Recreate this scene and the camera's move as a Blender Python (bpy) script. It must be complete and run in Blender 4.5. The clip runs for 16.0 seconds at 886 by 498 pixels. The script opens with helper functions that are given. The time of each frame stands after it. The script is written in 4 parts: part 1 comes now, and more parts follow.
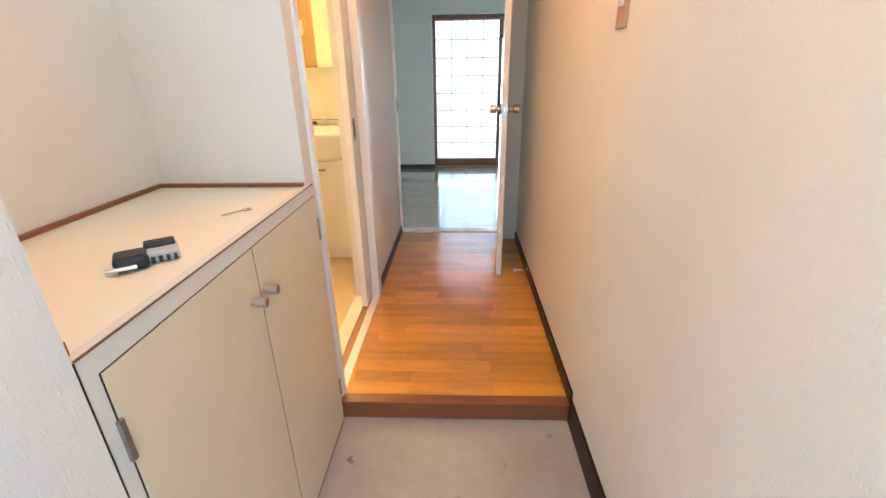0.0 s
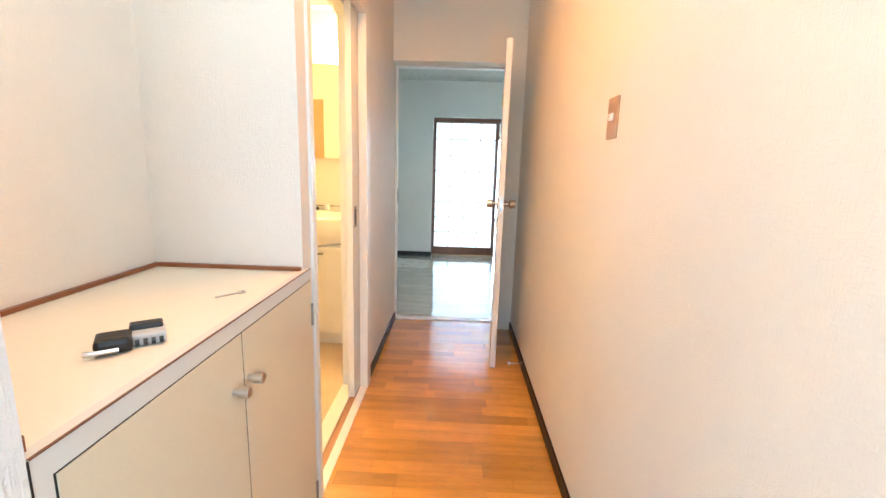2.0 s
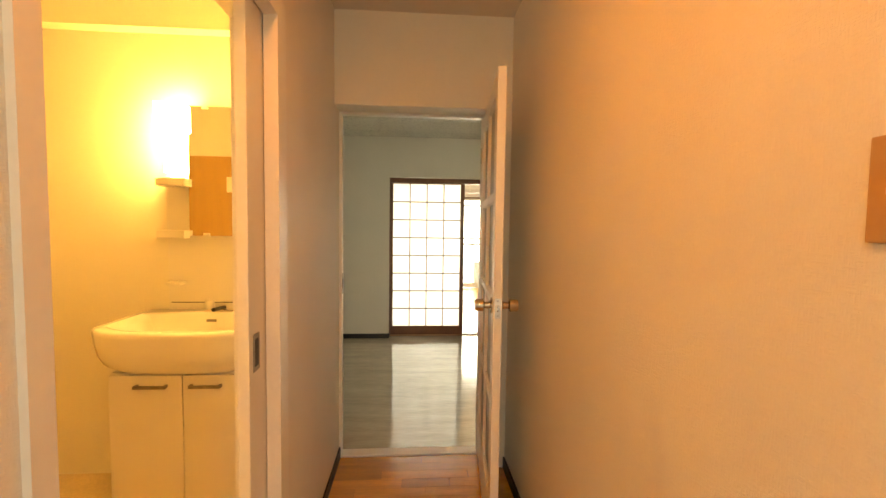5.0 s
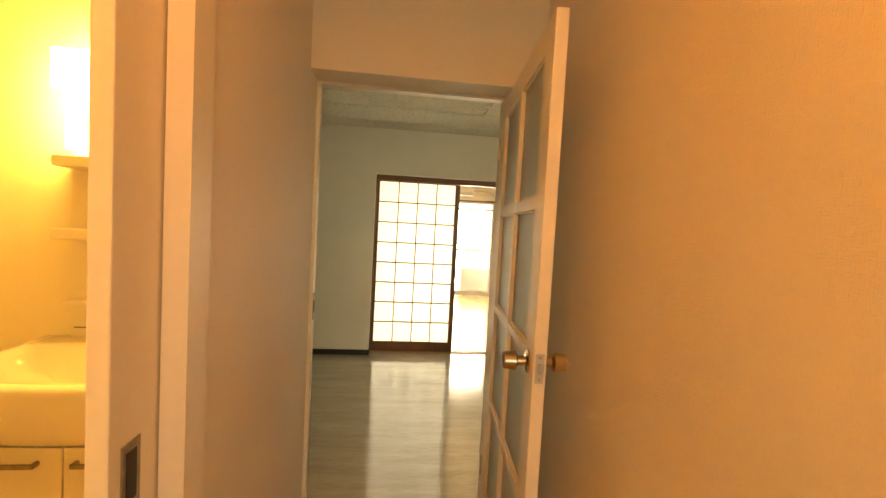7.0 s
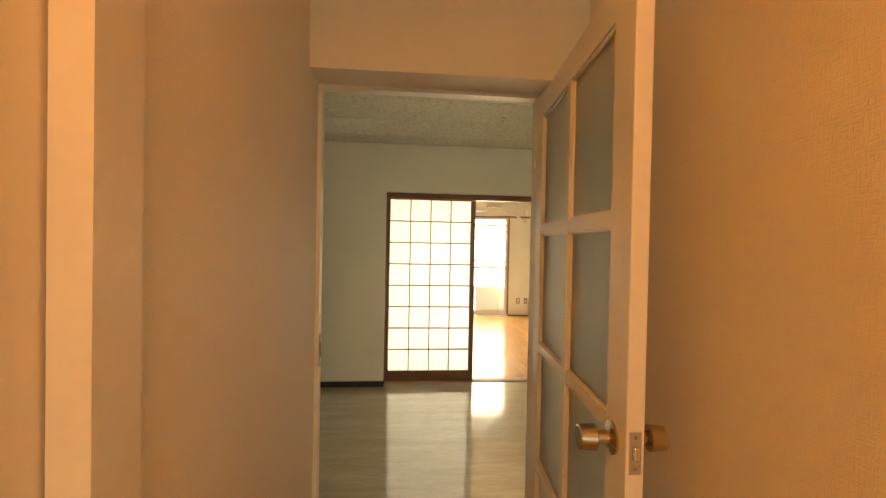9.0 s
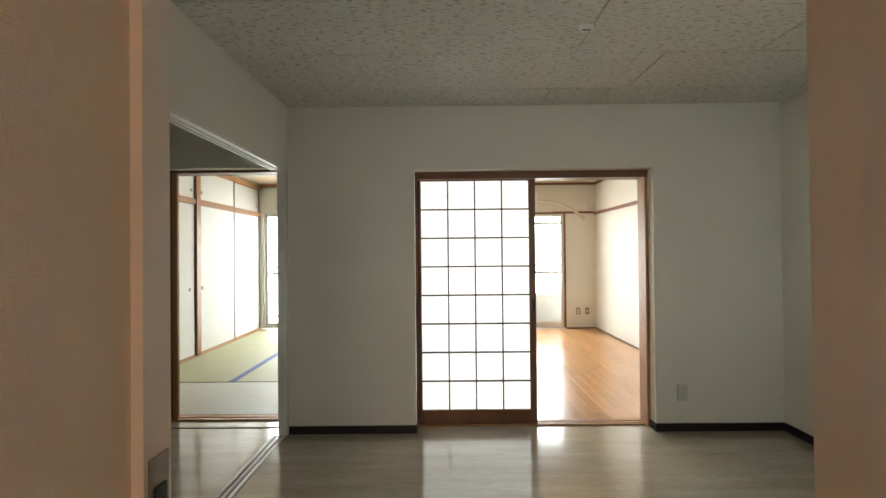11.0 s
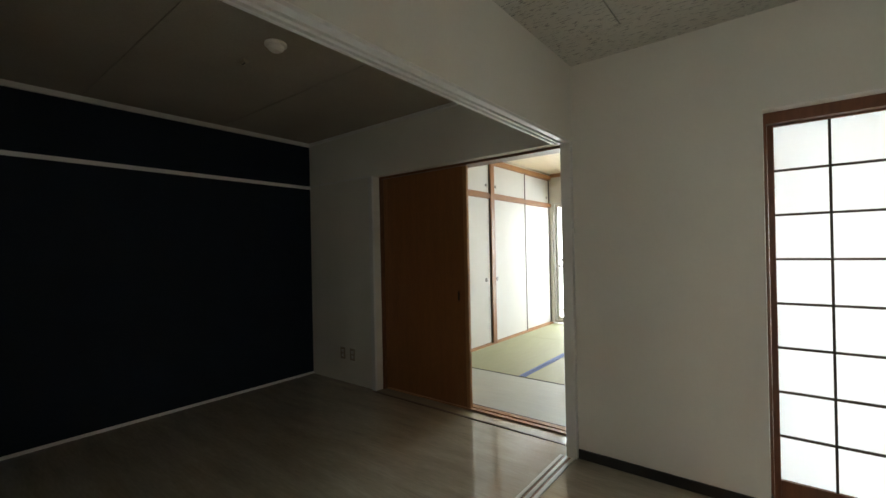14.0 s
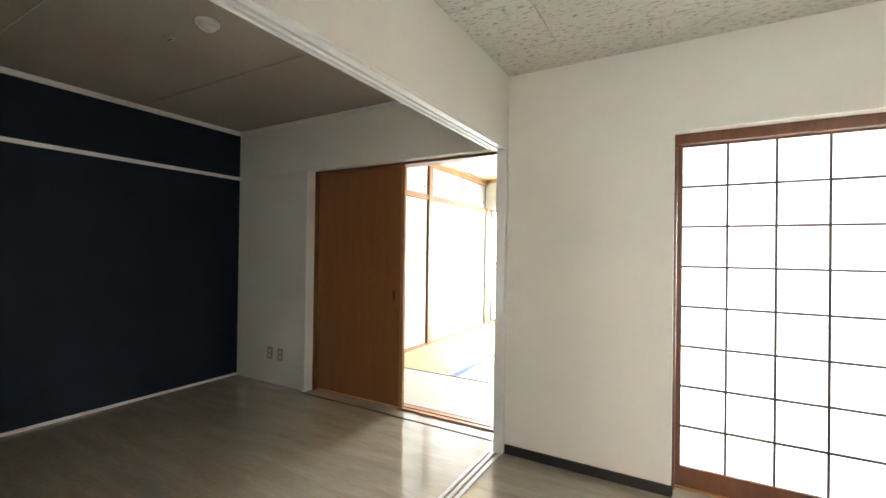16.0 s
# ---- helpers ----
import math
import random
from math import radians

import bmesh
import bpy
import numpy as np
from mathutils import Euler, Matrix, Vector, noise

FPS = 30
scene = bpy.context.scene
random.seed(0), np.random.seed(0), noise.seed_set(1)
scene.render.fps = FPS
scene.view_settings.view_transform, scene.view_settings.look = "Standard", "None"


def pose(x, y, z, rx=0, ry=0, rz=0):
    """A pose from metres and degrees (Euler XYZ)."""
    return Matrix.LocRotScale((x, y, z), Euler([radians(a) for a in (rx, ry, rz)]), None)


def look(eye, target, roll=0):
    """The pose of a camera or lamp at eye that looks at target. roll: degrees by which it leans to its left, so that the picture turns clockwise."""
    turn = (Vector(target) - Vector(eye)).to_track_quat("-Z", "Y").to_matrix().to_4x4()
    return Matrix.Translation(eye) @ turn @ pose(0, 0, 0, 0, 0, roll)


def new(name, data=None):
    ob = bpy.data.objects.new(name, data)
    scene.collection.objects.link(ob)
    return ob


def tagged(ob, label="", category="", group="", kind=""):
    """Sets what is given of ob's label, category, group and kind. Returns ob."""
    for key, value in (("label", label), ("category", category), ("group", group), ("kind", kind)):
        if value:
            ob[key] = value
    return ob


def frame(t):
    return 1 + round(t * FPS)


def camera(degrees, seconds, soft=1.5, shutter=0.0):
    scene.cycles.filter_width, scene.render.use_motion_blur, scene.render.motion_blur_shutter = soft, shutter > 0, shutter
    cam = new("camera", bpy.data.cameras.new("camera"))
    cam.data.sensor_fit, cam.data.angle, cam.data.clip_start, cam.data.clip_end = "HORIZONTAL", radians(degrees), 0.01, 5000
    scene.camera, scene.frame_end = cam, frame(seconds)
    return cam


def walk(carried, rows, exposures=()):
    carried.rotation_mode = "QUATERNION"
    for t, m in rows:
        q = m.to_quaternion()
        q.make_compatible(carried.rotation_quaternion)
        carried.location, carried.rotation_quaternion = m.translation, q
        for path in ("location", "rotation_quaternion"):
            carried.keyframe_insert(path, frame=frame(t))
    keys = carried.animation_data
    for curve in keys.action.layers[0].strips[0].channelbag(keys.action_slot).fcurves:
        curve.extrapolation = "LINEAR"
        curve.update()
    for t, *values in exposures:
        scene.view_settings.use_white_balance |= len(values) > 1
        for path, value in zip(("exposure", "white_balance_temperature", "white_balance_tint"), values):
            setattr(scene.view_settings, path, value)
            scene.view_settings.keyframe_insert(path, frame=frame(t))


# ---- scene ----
cam = camera(92.4, 16.0)
PATH = [
    (0, (0.748, 0.439, 1.232), (0.668, 2.286, 0.469), -0.9),
    (0.5, (0.75, 0.432, 1.194), (0.676, 2.162, 0.192), -0.9),
    (1, (0.746, 0.432, 1.186), (0.671, 2.129, 0.13), -1.0),
    (1.5, (0.74, 0.443, 1.207), (0.682, 2.273, 0.401), 0.3),
    (2, (0.736, 0.449, 1.241), (0.681, 2.413, 0.866), 1.7),
    (2.5, (0.728, 0.464, 1.254), (0.692, 2.459, 1.126), 1.5),
    (3, (0.717, 0.587, 1.25), (0.703, 2.582, 1.108), 1.2),
    (3.5, (0.736, 0.796, 1.265), (0.679, 2.793, 1.169), 1.5),
    (4, (0.732, 1.031, 1.295), (0.757, 3.029, 1.209), 0.1),
    (4.2, (0.721, 1.112, 1.315), (0.826, 3.107, 1.23), 0.2),
    (6.3, (0.626, 1.7, 1.368), (0.781, 3.688, 1.209), 1.0),
    (6.5, (0.627, 1.768, 1.371), (0.735, 3.761, 1.245), 1.2),
    (7, (0.609, 1.912, 1.389), (0.838, 3.896, 1.289), 3.1),
    (7.5, (0.57, 2.019, 1.407), (0.897, 3.991, 1.349), 1.4),
    (8, (0.57, 2.037, 1.402), (0.864, 4.013, 1.309), 1.3),
    (8.5, (0.576, 2.082, 1.4), (0.865, 4.057, 1.283), 1.3),
    (9, (0.571, 2.223, 1.414), (0.754, 4.214, 1.389), 1.1),
    (9.5, (0.592, 2.434, 1.398), (0.701, 4.429, 1.323), 0.6),
    (9.7, (0.604, 2.544, 1.394), (0.625, 4.543, 1.33), -0.4),
    (11.8, (0.615, 3.72, 1.275), (0.584, 5.72, 1.313), -0.7),
    (12, (0.623, 3.799, 1.283), (0.574, 5.798, 1.324), -0.7),
    (12.5, (0.64, 3.898, 1.28), (0.508, 5.893, 1.33), 0.5),
    (13, (0.616, 3.923, 1.294), (0.37, 5.907, 1.314), -0.2),
    (13.2, (0.567, 3.923, 1.295), (0.113, 5.871, 1.296), -0.4),
    (13.5, (0.513, 3.906, 1.28), (-0.285, 5.74, 1.276), -0.9),
    (14, (0.441, 3.884, 1.281), (-0.8, 5.453, 1.286), -1.2),
    (14.5, (0.411, 3.856, 1.264), (-1.039, 5.233, 1.269), -0.7),
    (15, (0.393, 3.847, 1.287), (-1.075, 5.205, 1.278), -0.7),
    (15.5, (0.395, 3.844, 1.274), (-1.001, 5.276, 1.283), -0.1),
    (16, (0.452, 3.874, 1.264), (-0.544, 5.608, 1.277), 0.8),
]
EXPOSURES = [
    (0.0, 0.84, 4900, -3), (0.5, 0.96, 4900, -3), (1.0, 1.12, 4900, -3), (1.5, 1.20, 4900, -3), (2.0, 1.20, 4900, -3), (2.5, 1.06, 4900, -3), (3.5, 0.66, 5200, -1), (4.2, 0.36, 6600, 4), (6.3, 0.34, 13000, 7), (8.5, 0.20, 13000, 8), (9.2, 0.12, 11000, 9), (9.7, 0.03, 9000, 9),
    (11.8, -0.07, 6550, 5), (12.5, -0.23, 6550, 5), (13.0, -0.38, 6550, 5), (13.5, -0.5, 6550, 5), (14.0, -0.2, 6500, 6), (14.5, 0.5, 6400, 9), (15.0, 1.10, 6350, 10), (16.0, 1.62, 6250, 10),
]
walk(cam, [(t, look(eye, target, roll)) for t, eye, target, roll in PATH], EXPOSURES)

# ---- light ----
world = bpy.data.worlds.new("sky")
scene.world = world
world.use_nodes = True
_wn = world.node_tree
_sky = _wn.nodes.new("ShaderNodeTexSky")
_sky.sky_type = "NISHITA"
_sky.sun_disc = False
_sky.sun_elevation = radians(50)
_sky.sun_rotation = radians(150)
_wn.links.new(_sky.outputs["Color"], _wn.nodes["Background"].inputs["Color"])
_wn.nodes["Background"].inputs["Strength"].default_value = 0.12


def area_lamp(name, eye, target, sx, sy, watts, colour):
    data = bpy.data.lights.new(name, "AREA")
    data.shape, data.size, data.size_y, data.energy, data.color = "RECTANGLE", sx, sy, watts, colour
    ob = new(name, data)
    ob.matrix_world = look(eye, target)
    return ob


DAY = (0.96, 0.985, 1.0)
area_lamp("daylight_balcony", (0.3, 12.5, 1.1), (0.3, 5.0, 1.1), 8.0, 3.6, 1060, DAY)
# fill lamp behind an assumed south window, lifts the kitchen's north wall
area_lamp("kitchen_fill", (1.90, 3.52, 1.43), (1.90, 6.0, 1.2), 0.85, 0.62, 4.0, (1.0, 0.99, 0.96))
area_lamp("daylight_entrance", (0.84, -0.42, 1.2), (0.10, 1.7, 1.1), 0.52, 1.4, 5.0, (1.0, 0.99, 0.96))
# added point lamp without a known source, brightens alcove and entrance walls
_fill = bpy.data.lights.new("entrance_fill", "POINT")
_fill.energy, _fill.color, _fill.shadow_soft_size = 7.4, (1.0, 0.91, 0.73), 0.09
new("entrance_fill", _fill).location = (0.50, 0.95, 2.35)
area_lamp("hall_downlight", (0.47, 1.98, 2.452), (0.47, 1.98, 0.0), 0.2, 0.2, 7.9, (1.0, 0.28, 0.0))

# ---- materials ----


def mat(name, colour, rough=0.6, metal=0.0, vary=0.06, scale=3.0, grain=0.0, grain_scale=60.0, bump=0.0, bump_scale=200.0,
        stretch=(1, 1, 1), spec=0.5, island=0.0, coat=0.0, random_value=0.0):
    """A surface with broad blotches (vary), fine grain, and fine relief (bump), all in object metres."""
    m = bpy.data.materials.new(name)
    m.use_nodes = True
    t = m.node_tree
    b = t.nodes["Principled BSDF"]
    b.inputs["Roughness"].default_value = rough
    b.inputs["Metallic"].default_value = metal
    b.inputs["Specular IOR Level"].default_value = spec
    b.inputs["Coat Weight"].default_value = coat
    b.inputs["Coat Roughness"].default_value = 0.10
    geo = t.nodes.new("ShaderNodeNewGeometry")
    mp = t.nodes.new("ShaderNodeMapping")
    mp.inputs["Scale"].default_value = stretch
    t.links.new(geo.outputs["Position"], mp.inputs["Vector"])

    def nz(sc, detail=4.0):
        n = t.nodes.new("ShaderNodeTexNoise")
        n.inputs["Scale"].default_value = sc
        n.inputs["Detail"].default_value = detail
        t.links.new(mp.outputs["Vector"], n.inputs["Vector"])
        return n.outputs["Fac"]

    def gain(sock, amount):
        r = t.nodes.new("ShaderNodeMapRange")
        r.inputs["From Min"].default_value, r.inputs["From Max"].default_value = 0.3, 0.7
        r.inputs["To Min"].default_value, r.inputs["To Max"].default_value = 1 - amount, 1 + amount
        t.links.new(sock, r.inputs["Value"])
        return r.outputs["Result"]

    def times(a, c):
        q = t.nodes.new("ShaderNodeMath")
        q.operation = "MULTIPLY"
        t.links.new(a, q.inputs[0])
        t.links.new(c, q.inputs[1])
        return q.outputs[0]

    f = gain(nz(scale), vary)
    if grain:
        f = times(f, gain(nz(grain_scale, 6.0), grain))
    if random_value:
        oi = t.nodes.new("ShaderNodeObjectInfo")
        r = t.nodes.new("ShaderNodeMapRange")
        r.inputs["To Min"].default_value, r.inputs["To Max"].default_value = 1 - random_value, 1 + random_value
        t.links.new(oi.outputs["Random"], r.inputs["Value"])
        f = times(f, r.outputs["Result"])
    vm = t.nodes.new("ShaderNodeVectorMath")
    vm.operation = "SCALE"
    vm.inputs[0].default_value = colour
    t.links.new(f, vm.inputs["Scale"])
    t.links.new(vm.outputs["Vector"], b.inputs["Base Color"])
    if bump:
        bp = t.nodes.new("ShaderNodeBump")
        bp.inputs["Strength"].default_value = bump
        bp.inputs["Distance"].default_value = 0.003
        t.links.new(nz(bump_scale, 3.0), bp.inputs["Height"])
        t.links.new(bp.outputs["Normal"], b.inputs["Normal"])
    return m


def shader(m):
    return m.node_tree.nodes["Principled BSDF"]




def woven_paper(name, colour):
    """Wallpaper embossed with short crossing strokes, a few millimetres thick, lying level and upright."""
    m = mat(name, colour, 0.55, vary=0.02, grain=0.015, grain_scale=210)
    t = m.node_tree
    geo = t.nodes.new("ShaderNodeNewGeometry")
    height = None
    for st in ((55, 55, 330), (300, 300, 48)):
        mp = t.nodes.new("ShaderNodeMapping")
        mp.inputs["Scale"].default_value = st
        t.links.new(geo.outputs["Position"], mp.inputs["Vector"])
        n = t.nodes.new("ShaderNodeTexNoise")
        n.inputs["Scale"].default_value = 1.0
        n.inputs["Detail"].default_value = 2.0
        t.links.new(mp.outputs["Vector"], n.inputs["Vector"])
        if height is None:
            height = n.outputs["Fac"]
        else:
            q = t.nodes.new("ShaderNodeMath")
            q.operation = "MAXIMUM"
            t.links.new(height, q.inputs[0])
            t.links.new(n.outputs["Fac"], q.inputs[1])
            height = q.outputs[0]
    bp = t.nodes.new("ShaderNodeBump")
    bp.inputs["Strength"].default_value = 0.75
    bp.inputs["Distance"].default_value = 0.003
    t.links.new(height, bp.inputs["Height"])
    t.links.new(bp.outputs["Normal"], shader(m).inputs["Normal"])
    return m


M_HALLWALL = woven_paper("embossed_wallpaper", (0.80, 0.77, 0.73))
M_WALL = mat("vinyl_wallpaper", (0.80, 0.775, 0.70), 0.6, vary=0.025, scale=2.0, bump=0.18, bump_scale=260, grain=0.01)
M_WALL2 = mat("cream_wallpaper", (0.68, 0.66, 0.60), 0.6, vary=0.02, bump=0.15, bump_scale=240)
M_NAVY = mat("navy_wallpaper", (0.009, 0.017, 0.032), 0.65, vary=0.10, scale=5, bump=0.25, bump_scale=260, grain=0.1, grain_scale=120, spec=0.25)
M_WHITE = mat("white_paint", (0.80, 0.79, 0.76), 0.35, vary=0.02, scale=6, grain=0.015)
M_TRACK = mat("grey_white_rail", (0.62, 0.60, 0.56), 0.35, vary=0.04, scale=9)
M_CEILHALL = mat("hall_ceiling_paper", (0.72, 0.67, 0.60), 0.8, vary=0.03, bump=0.3, bump_scale=220)
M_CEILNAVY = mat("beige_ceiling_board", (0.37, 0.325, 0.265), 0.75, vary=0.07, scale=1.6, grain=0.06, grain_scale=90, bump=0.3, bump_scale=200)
M_CEILWOOD = mat("tan_ceiling_board", (0.62, 0.50, 0.33), 0.6, vary=0.05, stretch=(8, 0.6, 1), grain=0.05, grain_scale=20)
M_BASE = mat("black_baseboard", (0.012, 0.011, 0.010), 0.4, vary=0.15, scale=12)
M_BASEHALL = mat("dark_brown_baseboard", (0.020, 0.012, 0.008), 0.45, vary=0.15, scale=12, spec=0.3)
M_KAMACHI = mat("step_edge_wood", (0.235, 0.085, 0.03), 0.35, vary=0.10, scale=4, stretch=(1, 8, 8), grain=0.12, grain_scale=30)
M_HALLPLANK = mat("hall_plank_wood", (0.60, 0.272, 0.026), 0.20, vary=0.16, scale=3, stretch=(1, 9, 1), grain=0.10, grain_scale=25, random_value=0.22, coat=0.7)
M_R2PLANK = mat("bedroom_plank_wood", (0.52, 0.265, 0.10), 0.24, vary=0.10, scale=3, stretch=(9, 1, 1), grain=0.10, grain_scale=25, random_value=0.15, coat=0.3)
M_BROWN = mat("dark_brown_frame_wood", (0.17, 0.066, 0.027), 0.4, vary=0.12, scale=5, stretch=(1, 1, 0.2), grain=0.15, grain_scale=60)
M_OAK = mat("honey_post_wood", (0.42, 0.21, 0.085), 0.42, vary=0.10, scale=6, stretch=(1, 1, 0.15), grain=0.12, grain_scale=60)
M_DOORWOOD = mat("brown_veneer_door", (0.28, 0.112, 0.038), 0.42, vary=0.07, scale=5, stretch=(5, 5, 0.4), grain=0.10, grain_scale=40)
M_CLOSETWOOD = mat("closet_brown", (0.065, 0.032, 0.016), 0.45, vary=0.1, stretch=(5, 5, 0.4), grain=0.1, grain_scale=40)
M_CLOSETPOST = mat("honey_brown_closet_wood", (0.30, 0.135, 0.05), 0.42, vary=0.10, scale=6, stretch=(1, 1, 0.15), grain=0.12, grain_scale=60)
M_BAR = mat("shoji_bar_wood", (0.030, 0.018, 0.012), 0.45, vary=0.12, scale=12)
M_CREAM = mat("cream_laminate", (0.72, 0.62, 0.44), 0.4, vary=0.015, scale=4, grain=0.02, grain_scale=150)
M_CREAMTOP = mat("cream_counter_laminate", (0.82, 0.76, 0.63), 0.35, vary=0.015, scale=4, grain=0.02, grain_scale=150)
M_CABFRAME = mat("pale_cabinet_edge", (0.70, 0.67, 0.61), 0.4, vary=0.03, scale=8)
M_STEEL = mat("brushed_steel", (0.60, 0.58, 0.55), 0.32, metal=1.0, vary=0.06, scale=30)
M_HINGE = mat("worn_hinge_metal", (0.36, 0.34, 0.31), 0.42, metal=1.0, vary=0.15, scale=60)
M_KNOB = mat("worn_knob_metal", (0.52, 0.42, 0.31), 0.2, metal=1.0, vary=0.08, scale=40)
M_CHROME = mat("chrome", (0.75, 0.72, 0.68), 0.15, metal=1.0, vary=0.03, scale=30)
M_BLACK = mat("black_plastic", (0.012, 0.012, 0.013), 0.4, vary=0.1, scale=40)
M_GREYPL = mat("grey_plastic", (0.55, 0.55, 0.55), 0.4, vary=0.05, scale=40)
M_WHITEPL = mat("white_plastic", (0.78, 0.76, 0.72), 0.35, vary=0.02, scale=20)
M_CERAMIC = mat("basin_ceramic", (0.82, 0.81, 0.79), 0.12, vary=0.01, scale=5)
M_VANITY = mat("vanity_laminate", (0.78, 0.76, 0.72), 0.3, vary=0.015, scale=5)
M_SWITCH = mat("bronze_switch_plate", (0.46, 0.27, 0.13), 0.35, metal=0.0, vary=0.06, scale=40)
M_OUTLET = mat("beige_outlet_plate", (0.40, 0.34, 0.25), 0.4, vary=0.04, scale=40)
M_OUTLETW = mat("pale_outlet_plate", (0.62, 0.60, 0.54), 0.4, vary=0.04, scale=40)
M_BROWNOUT = mat("brown_outlet_plate", (0.30, 0.19, 0.10), 0.4, vary=0.04, scale=40)
M_ALU = mat("aluminium_sash", (0.62, 0.61, 0.58), 0.35, metal=0.7, vary=0.05, scale=20)
M_HERI = mat("blue_mat_border", (0.12, 0.17, 0.36), 0.8, vary=0.1, scale=40, grain=0.1, grain_scale=300)
M_FUSUMA = mat("white_fusuma_paper", (0.68, 0.67, 0.64), 0.75, vary=0.015, scale=4, bump=0.1, bump_scale=300)
M_DARKLINE = mat("dark_groove", (0.02, 0.016, 0.012), 0.7, vary=0.1)
M_WASHFLOOR = mat("washroom_floor_vinyl", (0.62, 0.50, 0.36), 0.4, vary=0.08, scale=4, grain=0.08, grain_scale=70)
M_CONCRETE_OUT = mat("balcony_concrete", (0.45, 0.44, 0.42), 0.85, vary=0.12, scale=2, grain=0.08)
M_GROUND = mat("outdoor_ground", (0.22, 0.22, 0.19), 0.9, vary=0.2, scale=0.2, grain=0.1, grain_scale=2)
M_HOSE = mat("beige_duct_tape", (0.62, 0.56, 0.45), 0.6, vary=0.06, scale=30)
M_BATHDOOR = mat("tan_washroom_door", (0.42, 0.27, 0.12), 0.5, vary=0.05, stretch=(6, 6, 0.5), grain=0.06)
M_NOTICE = mat("white_notice_paper", (0.8, 0.8, 0.78), 0.7, vary=0.02)


def concrete_floor():
    m = mat("entrance_concrete", (0.40, 0.385, 0.36), 0.55, vary=0.12, scale=2.5, grain=0.05, grain_scale=30, bump=0.15, bump_scale=70)
    t = m.node_tree
    b = shader(m)
    src = b.inputs["Base Color"].links[0].from_socket
    geo = t.nodes.new("ShaderNodeNewGeometry")
    v = t.nodes.new("ShaderNodeTexVoronoi")
    v.inputs["Scale"].default_value = 8.5
    v.inputs["Randomness"].default_value = 1.0
    # ragged dark scuffs: cells bent by noise, kept in patches only
    wob = t.nodes.new("ShaderNodeTexNoise")
    wob.inputs["Scale"].default_value = 32.0
    bend = t.nodes.new("ShaderNodeVectorMath")
    bend.operation = "MULTIPLY_ADD"
    bend.inputs[1].default_value = (0.05, 0.05, 0.05)
    t.links.new(geo.outputs["Position"], wob.inputs["Vector"])
    t.links.new(wob.outputs["Color"], bend.inputs[0])
    t.links.new(geo.outputs["Position"], bend.inputs[2])
    t.links.new(bend.outputs["Vector"], v.inputs["Vector"])
    patch = t.nodes.new("ShaderNodeTexNoise")
    patch.inputs["Scale"].default_value = 3.2
    t.links.new(geo.outputs["Position"], patch.inputs["Vector"])
    low = t.nodes.new("ShaderNodeMapRange")
    low.inputs["From Min"].default_value, low.inputs["From Max"].default_value = 0.42, 0.62
    low.inputs["To Min"].default_value, low.inputs["To Max"].default_value = 1.0, 0.40
    t.links.new(patch.outputs["Fac"], low.inputs["Value"])
    r = t.nodes.new("ShaderNodeMapRange")
    r.inputs["From Min"].default_value, r.inputs["From Max"].default_value = 0.06, 0.16
    r.inputs["To Max"].default_value = 1.0
    t.links.new(low.outputs["Result"], r.inputs["To Min"])
    t.links.new(v.outputs["Distance"], r.inputs["Value"])
    vm = t.nodes.new("ShaderNodeVectorMath")
    vm.operation = "SCALE"
    t.links.new(src, vm.inputs[0])
    t.links.new(r.outputs["Result"], vm.inputs["Scale"])
    t.links.new(vm.outputs["Vector"], b.inputs["Base Color"])
    return m


M_CONCRETE = concrete_floor()


def vinyl_floor():
    """Pale wood-print sheet: long streaks along x with their own tone."""
    m = mat("wood_print_vinyl", (0.43, 0.38, 0.295), 0.16, vary=0.13, scale=2.2, stretch=(0.8, 5, 1), grain=0.10, grain_scale=14, bump=0.03, bump_scale=30, coat=1.0)
    shader(m).inputs["Coat IOR"].default_value = 1.8
    return m


M_VINYL = vinyl_floor()


def acoustic():
    """Fissured mineral-fibre board: short dark worm marks along x."""
    m = mat("fissured_ceiling_board", (0.66, 0.65, 0.58), 0.85, vary=0.03, scale=3)
    t = m.node_tree
    b = shader(m)
    src = b.inputs["Base Color"].links[0].from_socket
    geo = t.nodes.new("ShaderNodeNewGeometry")
    mp = t.nodes.new("ShaderNodeMapping")
    mp.inputs["Scale"].default_value = (26, 95, 26)
    t.links.new(geo.outputs["Position"], mp.inputs["Vector"])
    n = t.nodes.new("ShaderNodeTexNoise")
    n.inputs["Scale"].default_value = 1.0
    n.inputs["Detail"].default_value = 2.5
    t.links.new(mp.outputs["Vector"], n.inputs["Vector"])
    r = t.nodes.new("ShaderNodeMapRange")
    r.inputs["From Min"].default_value, r.inputs["From Max"].default_value = 0.36, 0.43
    r.inputs["To Min"].default_value, r.inputs["To Max"].default_value = 0.55, 1.0
    t.links.new(n.outputs["Fac"], r.inputs["Value"])
    vm = t.nodes.new("ShaderNodeVectorMath")
    vm.operation = "SCALE"
    t.links.new(src, vm.inputs[0])
    t.links.new(r.outputs["Result"], vm.inputs["Scale"])
    t.links.new(vm.outputs["Vector"], b.inputs["Base Color"])
    bp = t.nodes.new("ShaderNodeBump")
    bp.inputs["Strength"].default_value = 0.6
    bp.inputs["Distance"].default_value = 0.003
    t.links.new(r.outputs["Result"], bp.inputs["Height"])
    t.links.new(bp.outputs["Normal"], b.inputs["Normal"])
    return m


M_ACOUSTIC = acoustic()


